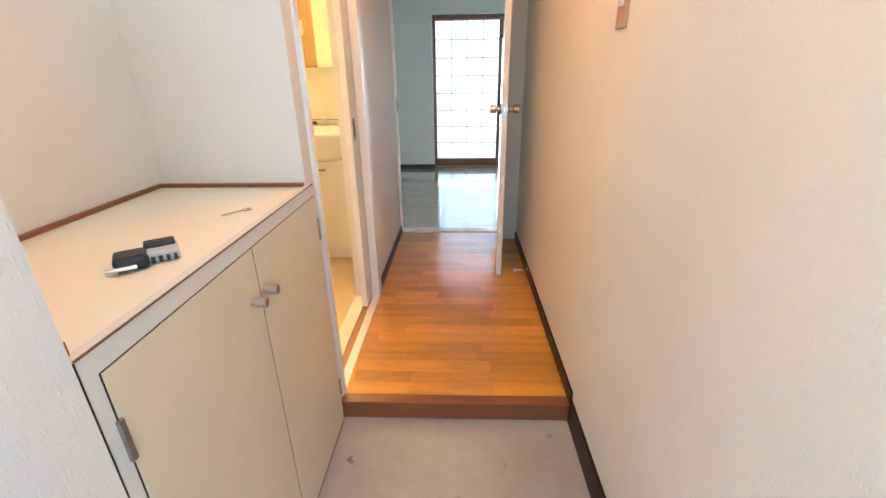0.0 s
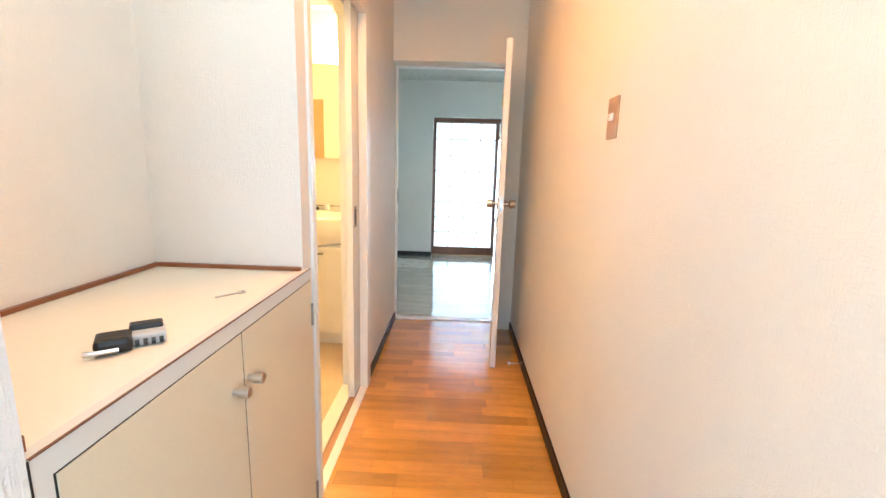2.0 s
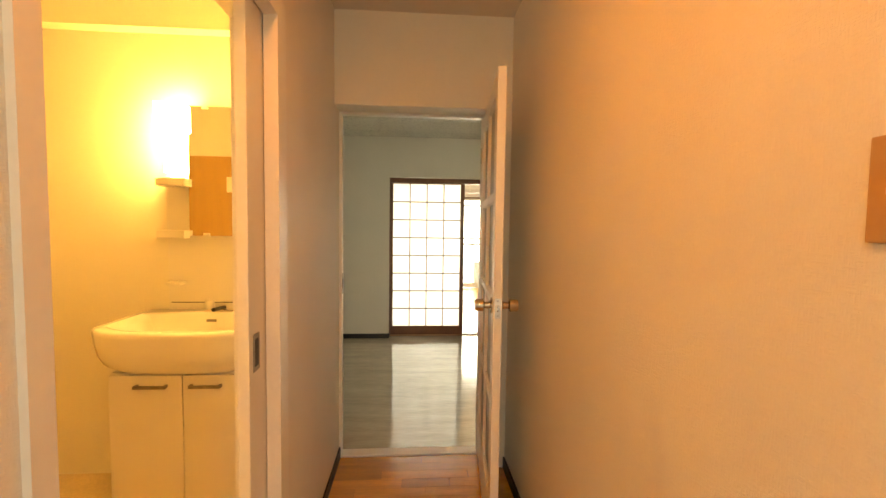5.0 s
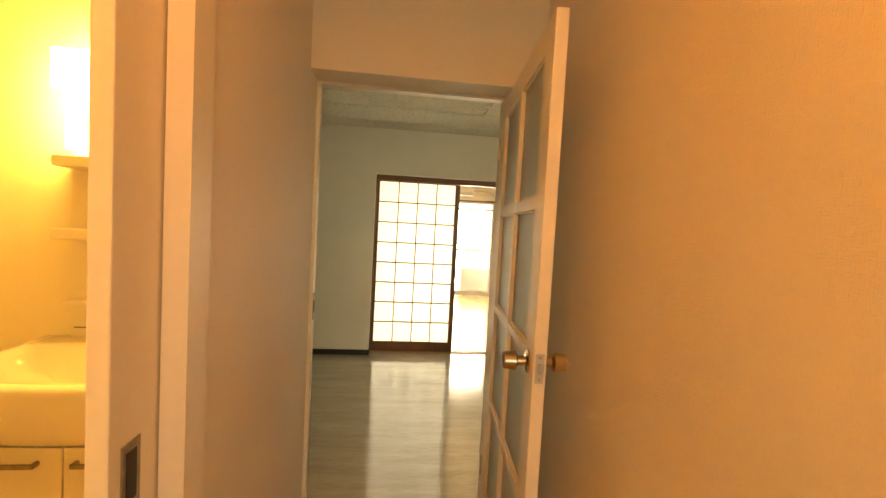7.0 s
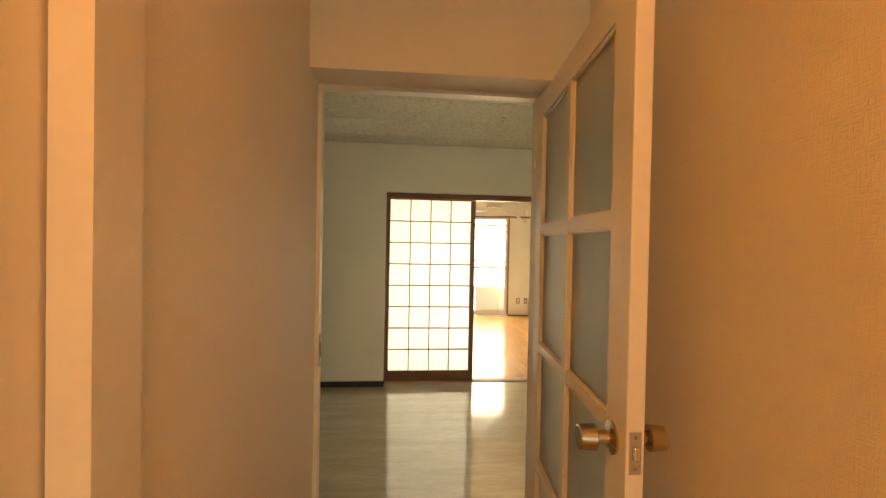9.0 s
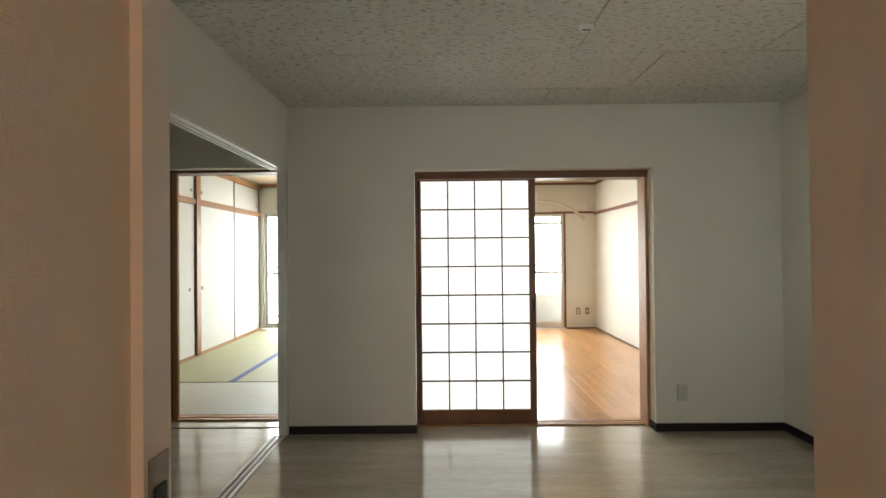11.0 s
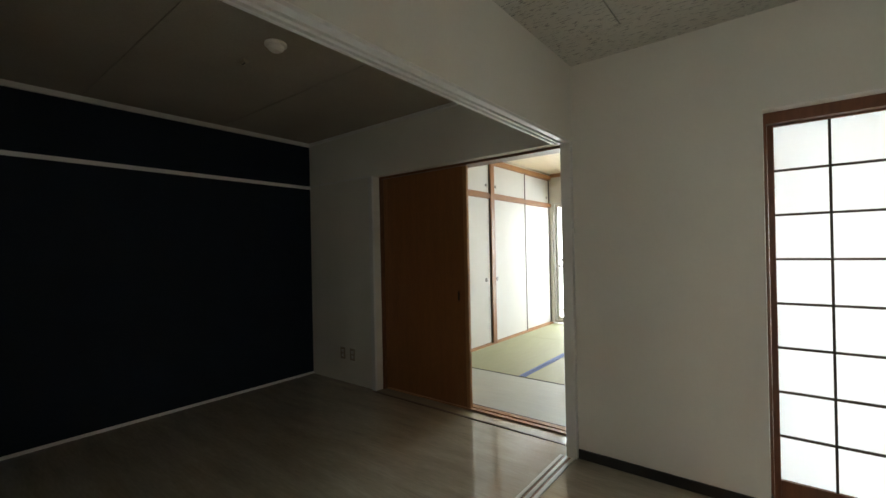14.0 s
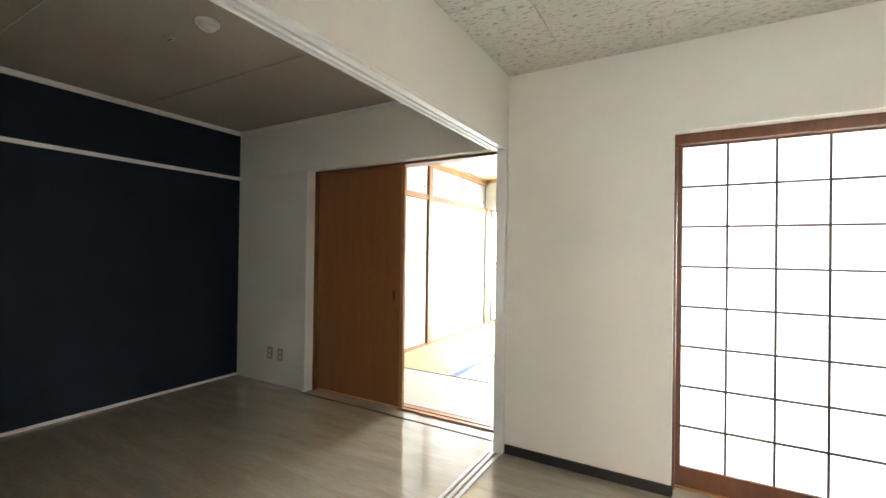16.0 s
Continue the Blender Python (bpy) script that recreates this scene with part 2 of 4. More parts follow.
def tatami(name, colour, along):
    m = mat(name, colour, 0.55, vary=0.05, scale=3, grain=0.06, grain_scale=50, stretch=(10, 1, 1) if along == "y" else (1, 10, 1), bump=0.3, bump_scale=60)
    return m


M_TATAMI = tatami("green_tatami", (0.33, 0.33, 0.185), "y")
# paler base colour paints in the sheen of the crosswise mats
M_TATAMI_SHEEN = tatami("sheen_tatami", (0.44, 0.46, 0.40), "x")


def paper():
    m = bpy.data.materials.new("translucent_shoji_paper")
    m.use_nodes = True
    t = m.node_tree
    b = t.nodes["Principled BSDF"]
    out = t.nodes["Material Output"]
    b.inputs["Base Color"].default_value = (0.97, 0.98, 0.98, 1)
    b.inputs["Roughness"].default_value = 0.9
    b.inputs["IOR"].default_value = 1.12
    b.inputs["Transmission Weight"].default_value = 1.0
    tr = t.nodes.new("ShaderNodeBsdfTranslucent")
    n = t.nodes.new("ShaderNodeTexNoise")
    n.inputs["Scale"].default_value = 9.0
    cr = t.nodes.new("ShaderNodeMapRange")
    cr.inputs["To Min"].default_value, cr.inputs["To Max"].default_value = 0.975, 1.0
    t.links.new(n.outputs["Fac"], cr.inputs["Value"])
    tint = t.nodes.new("ShaderNodeVectorMath")
    tint.operation = "SCALE"
    tint.inputs[0].default_value = (0.915, 0.965, 1.0)
    t.links.new(cr.outputs["Result"], tint.inputs["Scale"])
    t.links.new(tint.outputs["Vector"], tr.inputs["Color"])
    mx = t.nodes.new("ShaderNodeMixShader")
    mx.inputs["Fac"].default_value = 0.88
    t.links.new(b.outputs["BSDF"], mx.inputs[1])
    t.links.new(tr.outputs["BSDF"], mx.inputs[2])
    t.links.new(mx.outputs["Shader"], out.inputs["Surface"])
    return m


M_PAPER = paper()


def glass(name, rough, colour=(0.95, 0.97, 0.96, 1)):
    m = bpy.data.materials.new(name)
    m.use_nodes = True
    b = shader(m)
    b.inputs["Base Color"].default_value = colour
    b.inputs["Roughness"].default_value = rough
    b.inputs["IOR"].default_value = 1.3
    b.inputs["Transmission Weight"].default_value = 1.0
    return m


M_GLASS = glass("clear_glass", 0.0)
M_FROST = glass("frosted_glass", 0.45, (0.80, 0.86, 0.84, 1))


def glow(name, colour, strength):
    m = bpy.data.materials.new(name)
    m.use_nodes = True
    b = shader(m)
    b.inputs["Base Color"].default_value = (0.9, 0.85, 0.75, 1)
    b.inputs["Emission Color"].default_value = (*colour, 1)
    b.inputs["Emission Strength"].default_value = strength
    return m


M_LAMP = glow("lit_lamp_shade", (1.0, 0.54, 0.15), 90.0)
M_MIRROR = mat("mirror_glass", (0.9, 0.9, 0.9), 0.02, metal=1.0, vary=0.0)

# ---- builders ----


def box(bm, x0, x1, y0, y1, z0, z1):
    v = [bm.verts.new((x, y, z)) for x in (x0, x1) for y in (y0, y1) for z in (z0, z1)]
    for f in ((0, 1, 3, 2), (4, 6, 7, 5), (0, 4, 5, 1), (2, 3, 7, 6), (0, 2, 6, 4), (1, 5, 7, 3)):
        bm.faces.new([v[i] for i in f])
    return v


def boxes(*items, bevel=0.0):
    bm = bmesh.new()
    for it in items:
        box(bm, *it)
    if bevel:
        bmesh.ops.bevel(bm, geom=list(bm.edges), offset=bevel, segments=2, affect="EDGES", profile=0.6)
    return bm


def cylinder(bm, a, b, r0, r1=None, n=20, caps=True):
    """A round bar from a to b."""
    a, b = Vector(a), Vector(b)
    m = Matrix.Translation((a + b) / 2) @ (b - a).to_track_quat("Z", "Y").to_matrix().to_4x4()
    bmesh.ops.create_cone(bm, cap_ends=caps, segments=n, radius1=r0, radius2=r0 if r1 is None else r1, depth=(b - a).length, matrix=m)
    return bm


def lathe(profile, axis_at, way, n=28):
    """A turned body: profile rows of (along, radius) from axis_at along way."""
    bm = bmesh.new()
    q = Vector(way).to_track_quat("Z", "Y")
    rings = []
    for d, r in profile:
        ring = []
        for i in range(n):
            a = 2 * math.pi * i / n
            ring.append(bm.verts.new(Vector(axis_at) + q @ Vector((r * math.cos(a), r * math.sin(a), d))))
        rings.append(ring)
    for p, s in zip(rings, rings[1:]):
        for i in range(n):
            bm.faces.new((p[i], p[(i + 1) % n], s[(i + 1) % n], s[i]))
    bm.faces.new(list(reversed(rings[0])))
    bm.faces.new(rings[-1])
    for f in bm.faces:
        f.smooth = True
    bm.normal_update()
    for e in bm.edges:
        e.smooth = len(e.link_faces) < 2 or e.calc_face_angle(0) < 0.6
    return bm


def mesh_of(name, bm, material):
    bmesh.ops.recalc_face_normals(bm, faces=list(bm.faces))
    me = bpy.data.meshes.new(name)
    bm.to_mesh(me)
    bm.free()
    me.materials.append(material)
    return me


def structure(name, bm, material, label="", category=""):
    return tagged(new(name, mesh_of(name, bm, material)), label, category, "", "structure")


def walls(name, lengths, material, label):
    """Each straight length of a wall is an object of its own."""
    for it in lengths:
        structure(name, boxes(it), material, label, "wall")


def part(name, bm, material, parent, label=""):
    ob = new(name, mesh_of(name, bm, material))
    ob.parent = parent
    ob.matrix_parent_inverse = parent.matrix_world.inverted()
    return tagged(ob, label)


def thing(name, at, label, category, group="", kind="", turn=0):
    ob = new(name)
    ob.matrix_basis = pose(*at, 0, 0, turn)
    ob.matrix_world = pose(*at, 0, 0, turn)
    ob.empty_display_size = 0.05
    return tagged(ob, label, category, group, kind)


def local_part(name, bm, material, parent, label=""):
    """A part whose mesh is given in its parent's own axes."""
    ob = new(name, mesh_of(name, bm, material))
    ob.parent = parent
    return tagged(ob, label)


# ---- large structure ----
TOP = 2.62
XL, XR = 0.255, 1.194
GEN = -0.08
walls("wall_entrance_east", [(XR, XR + 0.16, -0.30, 1.80, -0.3, TOP)], M_HALLWALL, "embossed off-white wallpaper on the entrance wall")
walls("wall_hall_east", [(XR, 1.35, 1.80, 3.645, -0.3, TOP)], M_HALLWALL, "embossed off-white wallpaper on the hallway wall")
walls("wall_entrance_south", [(-0.4, 0.30, -0.30, -0.18, -0.3, TOP), (1.12, XR + 0.184, -0.30, -0.18, -0.3, TOP), (0.30, 1.12, -0.30, -0.18, 1.95, TOP)], M_HALLWALL, "off-white wall round the open front doorway")
walls("wall_entrance_west", [(0.15, 0.275, -0.18, 0.847, -0.3, TOP)], M_HALLWALL, "off-white wallpapered wall beside the shoe cabinet")
walls("wall_alcove", [(-0.335, -0.215, 0.735, 1.745, -0.3, TOP), (-0.215, 0.15, 0.735, 0.855, -0.3, TOP), (-1.72, 0.258, 1.745, 1.824, -0.3, TOP)], M_HALLWALL, "off-white wallpapered alcove over the shoe cabinet")
walls("wall_hall_west", [(0.234, XL, 2.745, 3.70, 0, TOP), (0.12, XL, 1.824, 2.745, 2.02, TOP), (0.12, 0.178, 2.745, 3.70, 0, TOP)], M_HALLWALL, "embossed off-white wallpaper with a slot for the sliding door")
walls("wall_kitchen_south", [(-1.72, XL, 3.70, 3.83, -0.05, TOP), (1.078, 1.45, 3.645, 3.83, -0.05, TOP), (2.35, 3.2, 3.645, 3.83, -0.05, TOP), (1.45, 2.35, 3.645, 3.83, -0.05, 1.10), (1.45, 2.35, 3.645, 3.83, 1.75, TOP), (XL, 1.078, 3.645, 3.83, 1.98, TOP), (-2.635, -1.72, 3.68, 3.83, -0.05, TOP),
                                     (-3.615, -3.395, 3.68, 3.83, -0.05, TOP), (-3.395, -2.635, 3.68, 3.83, 1.92, TOP)], M_WALL, "white vinyl wallpaper round the hallway door")
walls("wall_washroom", [(-1.84, -1.72, 1.70, 3.83, -0.1, TOP), (-1.72, 0.12, 3.62, 3.70, 2.32, 2.462)], M_WALL, "pale washroom wall with a boxed-in beam")
walls("wall_kitchen_east", [(3.06, 3.2, 3.83, 6.412, -0.05, TOP)], M_WALL, "white vinyl wallpaper")
walls("wall_kitchen_north", [(-0.537, 0.390, 6.412, 6.612, -0.05, TOP), (2.13, 3.2, 6.412, 6.612, -0.05, TOP), (0.390, 2.13, 6.412, 6.612, 1.916, TOP)], M_WALL, "white vinyl wallpaper round the shoji doorway")
structure("wall_beam", boxes((-0.642, -0.537, 3.83, 6.412, 1.927, TOP)), M_WALL, "white beam between kitchen and side room", "beam")
walls("wall_navy", [(-3.615, -3.47, 3.83, 6.84, -0.05, TOP)], M_NAVY, "dark navy accent wallpaper")
walls("wall_side_room_north", [(-3.47, -2.480, 6.565, 6.7, -0.05, TOP), (-2.480, -0.537, 6.565, 6.7, 1.972, TOP), (-0.537, 0.3, 6.612, 6.7, -0.05, TOP), (-3.47, -2.480, 6.7, 6.82, -0.05, TOP), (-2.480, 0.3, 6.7, 6.82, 1.992, TOP), (-0.577, 0.3, 6.7, 6.82, -0.05, TOP)], M_WALL, "white wall over the sliding wooden door")
walls("wall_bedroom_west", [(0.2, 0.3, 6.82, 10.71, -0.05, TOP)], M_WALL2, "cream wallpaper")
walls("wall_bedroom_east", [(3.17, 3.3, 6.612, 10.69, -0.05, TOP)], M_WALL2, "cream wallpaper in the bedroom")
walls("wall_bedroom_north", [(0.3, 0.42, 10.55, 10.71, -0.05, TOP), (2.665, 3.3, 10.55, 10.71, -0.05, TOP), (0.42, 2.665, 10.55, 10.71, 1.977, TOP)], M_WALL2, "cream wallpaper round the balcony window")
walls("wall_tatami_north", [(-3.49, -2.58, 10.71, 10.87, -0.05, TOP), (-0.95, 0.3, 10.71, 10.87, -0.05, TOP), (-2.58, -0.95, 10.71, 10.87, 2.04, TOP)], M_WALL2, "white wall over the tall window")
walls("wall_closet_back", [(-3.49, -3.39, 6.82, 10.71, -0.05, TOP)], M_WALL2, "plain wall behind the closet")

structure("floor_entrance", boxes((-0.33, XR + 0.19, -0.30, 1.80, -0.3, GEN), (-0.33, XR, 1.80, 1.828, -0.3, GEN)), M_CONCRETE, "smooth grey concrete entrance floor with scuffs", "floor")
structure("floor_hall_base", boxes((XL, XR, 1.83, 3.80, -0.1, -0.012)), M_KAMACHI, "brown bed under the hallway planks", "floor")
structure("floor_washroom", boxes((-1.72, 0.19, 1.824, 3.70, -0.1, -0.004)), M_WASHFLOOR, "beige vinyl washroom floor", "floor")
structure("floor_kitchen", boxes((-3.47, 3.06, 3.83, 6.412, -0.1, 0.0), (-3.47, -0.537, 6.412, 6.66, -0.1, 0.0), (0.390, 2.13, 6.412, 6.522, -0.1, 0.0)), M_VINYL, "glossy pale wood-print vinyl floor", "floor")
structure("floor_bedroom_base", boxes((0.3, 3.17, 6.612, 10.55, -0.1, -0.012)), M_KAMACHI, "brown bed under the bedroom planks", "floor")
structure("floor_tatami_base", boxes((-2.62, 0.2, 6.76, 10.71, -0.1, -0.02)), M_DARKLINE, "dark bed under the tatami mats", "floor")

structure("ceiling_hall", boxes((0.0, XR, 1.80, 3.645, 2.462, 2.60), (0.0, XR + 0.19, -0.30, 1.80, 2.462, 2.60)), M_CEILHALL, "brownish papered hallway ceiling", "ceiling")
structure("ceiling_alcove", boxes((-0.335, 0.0, -0.30, 1.745, 2.462, 2.60)), M_CEILHALL, "papered entrance ceiling", "ceiling")
structure("ceiling_washroom", boxes((-1.84, 0.0, 1.75, 3.70, 2.462, 2.60)), M_WALL, "pale washroom ceiling", "ceiling")


def kitchen_ceiling():
    """Mineral boards with open joints, each row shifted by half a board."""
    bm = bmesh.new()
    g = 0.0032
    ys = [3.83, 4.10, 4.60, 5.10, 5.60, 6.10, 6.412]
    for r, (a, b) in enumerate(zip(ys, ys[1:])):
        x = -0.155 - 0.985 + (0.492 if r % 2 else 0)
        while x < 3.06:
            x0, x1 = max(x, -0.537), min(x + 0.985, 3.06)
            if x1 > x0 + 0.02:
                box(bm, x0 + g, x1 - g, a + g, b - g, 2.38, 2.398)
            x += 0.985
    box(bm, -0.537, 3.06, 3.83, 6.412, 2.39, 2.62)
    return bm


structure("ceiling_kitchen", kitchen_ceiling(), M_ACOUSTIC, "fissured white mineral-fibre ceiling boards", "ceiling")


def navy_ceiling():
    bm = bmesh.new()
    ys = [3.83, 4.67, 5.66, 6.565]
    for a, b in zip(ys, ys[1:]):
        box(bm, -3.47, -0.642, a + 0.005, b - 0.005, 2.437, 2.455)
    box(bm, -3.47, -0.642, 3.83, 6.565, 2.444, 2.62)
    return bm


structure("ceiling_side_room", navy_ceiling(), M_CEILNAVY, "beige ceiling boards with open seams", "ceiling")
structure("ceiling_bedroom", boxes((0.3, 3.17, 6.612, 10.55, 2.475, 2.595)), M_CEILWOOD, "tan boarded bedroom ceiling", "ceiling")
structure("ceiling_tatami", boxes((-3.39, 0.2, 6.82, 10.71, 2.53, 2.66)), M_CEILWOOD, "tan boarded tatami room ceiling", "ceiling")

# ---- outdoors ----
structure("ground", boxes((-300, 300, -300, 300, -3.2, -3.0)), M_GROUND, "distant ground below the flat", "ground")
structure("balcony_slab", boxes((-3.6, 3.6, 10.88, 11.9, -0.25, -0.08), (-3.6, 3.6, 10.72, 10.87, -0.25, -0.08), (-3.6, 3.6, 10.88, 12.0, 2.62, 2.8)), M_CONCRETE_OUT, "grey concrete balcony floor and slab over it", "balcony")
structure("corridor_floor", boxes((-1.5, 3.0, -2.4, -0.31, -0.3, -0.13)), M_CONCRETE_OUT, "grey concrete access corridor", "floor")


def railing():
    t = thing("balcony_railing", (0.0, 11.8, -0.08), "pale metal balcony railing with upright bars", "railing")
    part("top_rail", boxes((-3.5, 3.5, 11.77, 11.83, 1.02, 1.07), bevel=0.005), M_ALU, t)
    part("bottom_rail", boxes((-3.5, 3.5, 11.78, 11.82, 0.05, 0.09), bevel=0.004), M_ALU, t)
    me = mesh_of("bar", boxes((-0.008, 0.008, -0.008, 0.008, 0, 0.93)), M_ALU)
    for i in range(64):
        b = new("bar", me)
        b.parent = t
        b.location = (-3.47 + i * 0.11, 0, 0.17)
    for x in (-3.4, -1.2, 1.0, 3.4):
        part("post", boxes((x - 0.02, x + 0.02, 11.78, 11.82, -0.08, 1.02)), M_ALU, t)


railing()

# ---- trim ----
structure("step_edge", boxes((XL + 0.005, XR, 1.786, 1.838, GEN, 0.001), bevel=0.004), M_KAMACHI, "red-brown wooden edge of the entrance step", "step")
structure("baseboard_hall", boxes((XR - 0.009, XR + 0.002, 1.838, 3.645, 0.0, 0.062), (XL - 0.002, XL + 0.008, 2.747, 3.795, 0.0, 0.062)), M_BASEHALL, "dark brown hallway baseboard", "baseboard")
structure("baseboard_entrance", boxes((XR - 0.011, XR + 0.002, -0.18, 1.784, GEN, 0.030), (XR - 0.010, XR + 0.002, 1.786, 1.837, 0.003, 0.062)), M_BASEHALL, "dark brown entrance baseboard", "baseboard")
structure("baseboard_kitchen", boxes((-0.534, 0.390, 6.402, 6.414, 0.0, 0.056), (2.13, 3.06, 6.402, 6.414, 0.0, 0.056), (3.05, 3.062, 3.83, 6.402, 0.0, 0.056), (2.120, 2.131, 6.402, 6.492, 0.0, 0.056),
                                        (1.2, 3.05, 3.828, 3.84, 0.0, 0.056), (0.386, 0.397, 6.412, 6.522, 0.0, 0.056)), M_BASE, "black kitchen baseboard", "baseboard")
structure("trim_navy_wall", boxes((-3.472, -3.45, 3.83, 6.565, 1.952, 1.982), (-3.472, -3.445, 3.83, 6.565, 2.4, 2.437), (-3.472, -3.462, 3.83, 6.565, 0.0, 0.022), (-3.472, -3.435, 3.886, 3.910, 0.0, 1.952),
                                     (-3.445, -0.642, 6.547, 6.567, 2.41, 2.437)), M_WHITE, "white picture rail and cornice on the navy wall", "trim")
structure("trim_hall_top", boxes((XL, 1.079, 3.79, 3.838, 1.967, 1.981), (XL, XL + 0.014, 3.79, 3.838, 0.0, 1.967), (1.060, 1.079, 3.70, 3.838, 0.0, 1.967)), M_WHITE, "white painted frame of the hallway door", "door frame")
structure("trim_door_sill", boxes((XL, 1.078, 3.795, 3.870, -0.02, 0.007)), M_WHITE, "white threshold strip", "sill")
structure("trim_washroom_frame", boxes((0.118, 0.268, 1.822, 1.856, -0.02, 1.965), (0.226, 0.268, 2.668, 2.747, -0.02, 1.965), (0.118, 0.180, 2.70, 2.747, -0.02, 1.965), (0.118, 0.186, 1.822, 2.747, 1.965, 2.022), (0.226, 0.268, 1.822, 2.747, 1.965, 2.022),
                                           (0.186, 0.226, 1.822, 2.747, 2.0, 2.022)), M_WHITE, "white painted frame of the washroom doorway", "door frame")
structure("trim_washroom_sill", boxes((0.226, 0.266, 1.856, 2.68, -0.06, 0.004), (0.12, 0.19, 1.856, 2.68, -0.06, 0.004)), M_WHITE, "white washroom threshold", "sill")
structure("trim_washroom_groove", boxes((0.19, 0.226, 1.856, 2.68, -0.06, -0.004)), M_OAK, "brown runner groove of the sliding door", "sill")
# post at the beam's end, rails under the beam and on the floor
structure("post_beam", boxes((-0.602, -0.539, 6.377, 6.565, 0.0, 1.927), bevel=0.003), M_WHITE, "white post under the beam's end", "post")
structure("trim_beam_rail", boxes((-0.640, -0.625, 3.83, 6.377, 1.914, 1.928), (-0.606, -0.591, 3.83, 6.377, 1.914, 1.928), (-0.574, -0.541, 3.83, 6.377, 1.914, 1.928)), M_WHITE, "white grooved head rail", "rail")
structure("trim_floor_rail", boxes((-0.642, -0.622, 3.84, 6.377, -0.01, 0.006), (-0.606, -0.586, 3.84, 6.377, -0.01, 0.006), (-0.570, -0.548, 3.84, 6.377, -0.01, 0.006)), M_TRACK, "grey-white floor rail with grooves", "rail")
structure("trim_floor_rail_grooves", boxes((-0.622, -0.606, 3.84, 6.377, -0.01, 0.002), (-0.586, -0.570, 3.84, 6.377, -0.01, 0.002)), M_BROWN, "dark grooves of the floor rail", "rail")
structure("trim_sill_strip", boxes((-2.478, -0.602, 6.517, 6.537, -0.01, 0.004)), M_CLOSETWOOD, "thin dark joint strip in the floor", "trim")
structure("trim_wood_sill", boxes((-2.480, -0.577, 6.66, 6.692, -0.02, 0.012), (-2.480, -0.577, 6.712, 6.76, -0.02, 0.012)), M_OAK, "honey-brown grooved sill", "sill")
structure("trim_wood_sill_groove", boxes((-2.480, -0.577, 6.692, 6.712, -0.02, 0.003)), M_BROWN, "dark groove of the sill", "sill")
structure("trim_wood_head", boxes((-2.480, -0.577, 6.635, 6.76, 1.952, 1.993), (-2.480, -2.452, 6.635, 6.76, 0.0, 1.952)), M_BROWN, "brown wooden head of the doorway", "door frame")
structure("trim_shoji_head", boxes((0.387, 2.135, 6.497, 6.617, 1.862, 1.918)), M_BROWN, "brown wooden head of the shoji doorway", "door frame")
structure("trim_shoji_jamb", boxes((2.109, 2.135, 6.497, 6.617, 0.0, 1.862)), M_OAK, "honey-brown wooden jamb", "door frame")
structure("trim_shoji_jamb_west", boxes((0.386, 0.402, 6.497, 6.617, 0.0, 1.862)), M_BROWN, "brown wooden jamb", "door frame")
structure("trim_shoji_sill", boxes((0.403, 2.109, 6.522, 6.539, -0.05, 0.010), (0.403, 2.109, 6.551, 6.573, -0.05, 0.010), (0.403, 2.109, 6.585, 6.617, -0.05, 0.010)), M_OAK, "brown grooved floor sill", "sill")
structure("trim_shoji_sill_groove", boxes((0.403, 2.109, 6.539, 6.551, -0.05, 0.002), (0.403, 2.109, 6.573, 6.585, -0.05, 0.002)), M_BROWN, "dark grooves of the floor sill", "sill")
structure("trim_bedroom_rail", boxes((3.148, 3.172, 6.612, 10.55, 1.927, 1.972), (2.435, 3.148, 10.528, 10.552, 1.952, 1.987), (0.3, 0.324, 6.612, 10.55, 1.927, 1.972)), M_BROWN, "brown picture rail", "trim")
structure("trim_bedroom_cornice", boxes((3.14, 3.172, 6.612, 10.55, 2.44, 2.476), (0.3, 3.14, 10.52, 10.552, 2.44, 2.476)), M_BROWN, "brown ceiling trim", "trim")
structure("trim_bedroom_base", boxes((3.163, 3.172, 6.612, 10.55, 0.0, 0.018), (2.665, 3.163, 10.542, 10.552, 0.0, 0.018)), M_CLOSETWOOD, "thin brown floor trim", "trim")
structure("trim_tatami_base", boxes((-2.64, -2.59, 6.82, 10.71, -0.02, 0.022)), M_OAK, "wooden closet sill beside the tatami", "sill")
structure("trim_tatami_cornice", boxes((-2.65, -2.59, 6.82, 10.71, 2.43, 2.495), (-2.59, 0.2, 10.68, 10.712, 2.47, 2.53)), M_OAK, "honey-brown beam over the closet", "trim")
structure("trim_closet_top", boxes((-3.39, -2.62, 6.82, 10.71, 2.495, 2.53)), M_WALL2, "white strip over the closet", "trim")


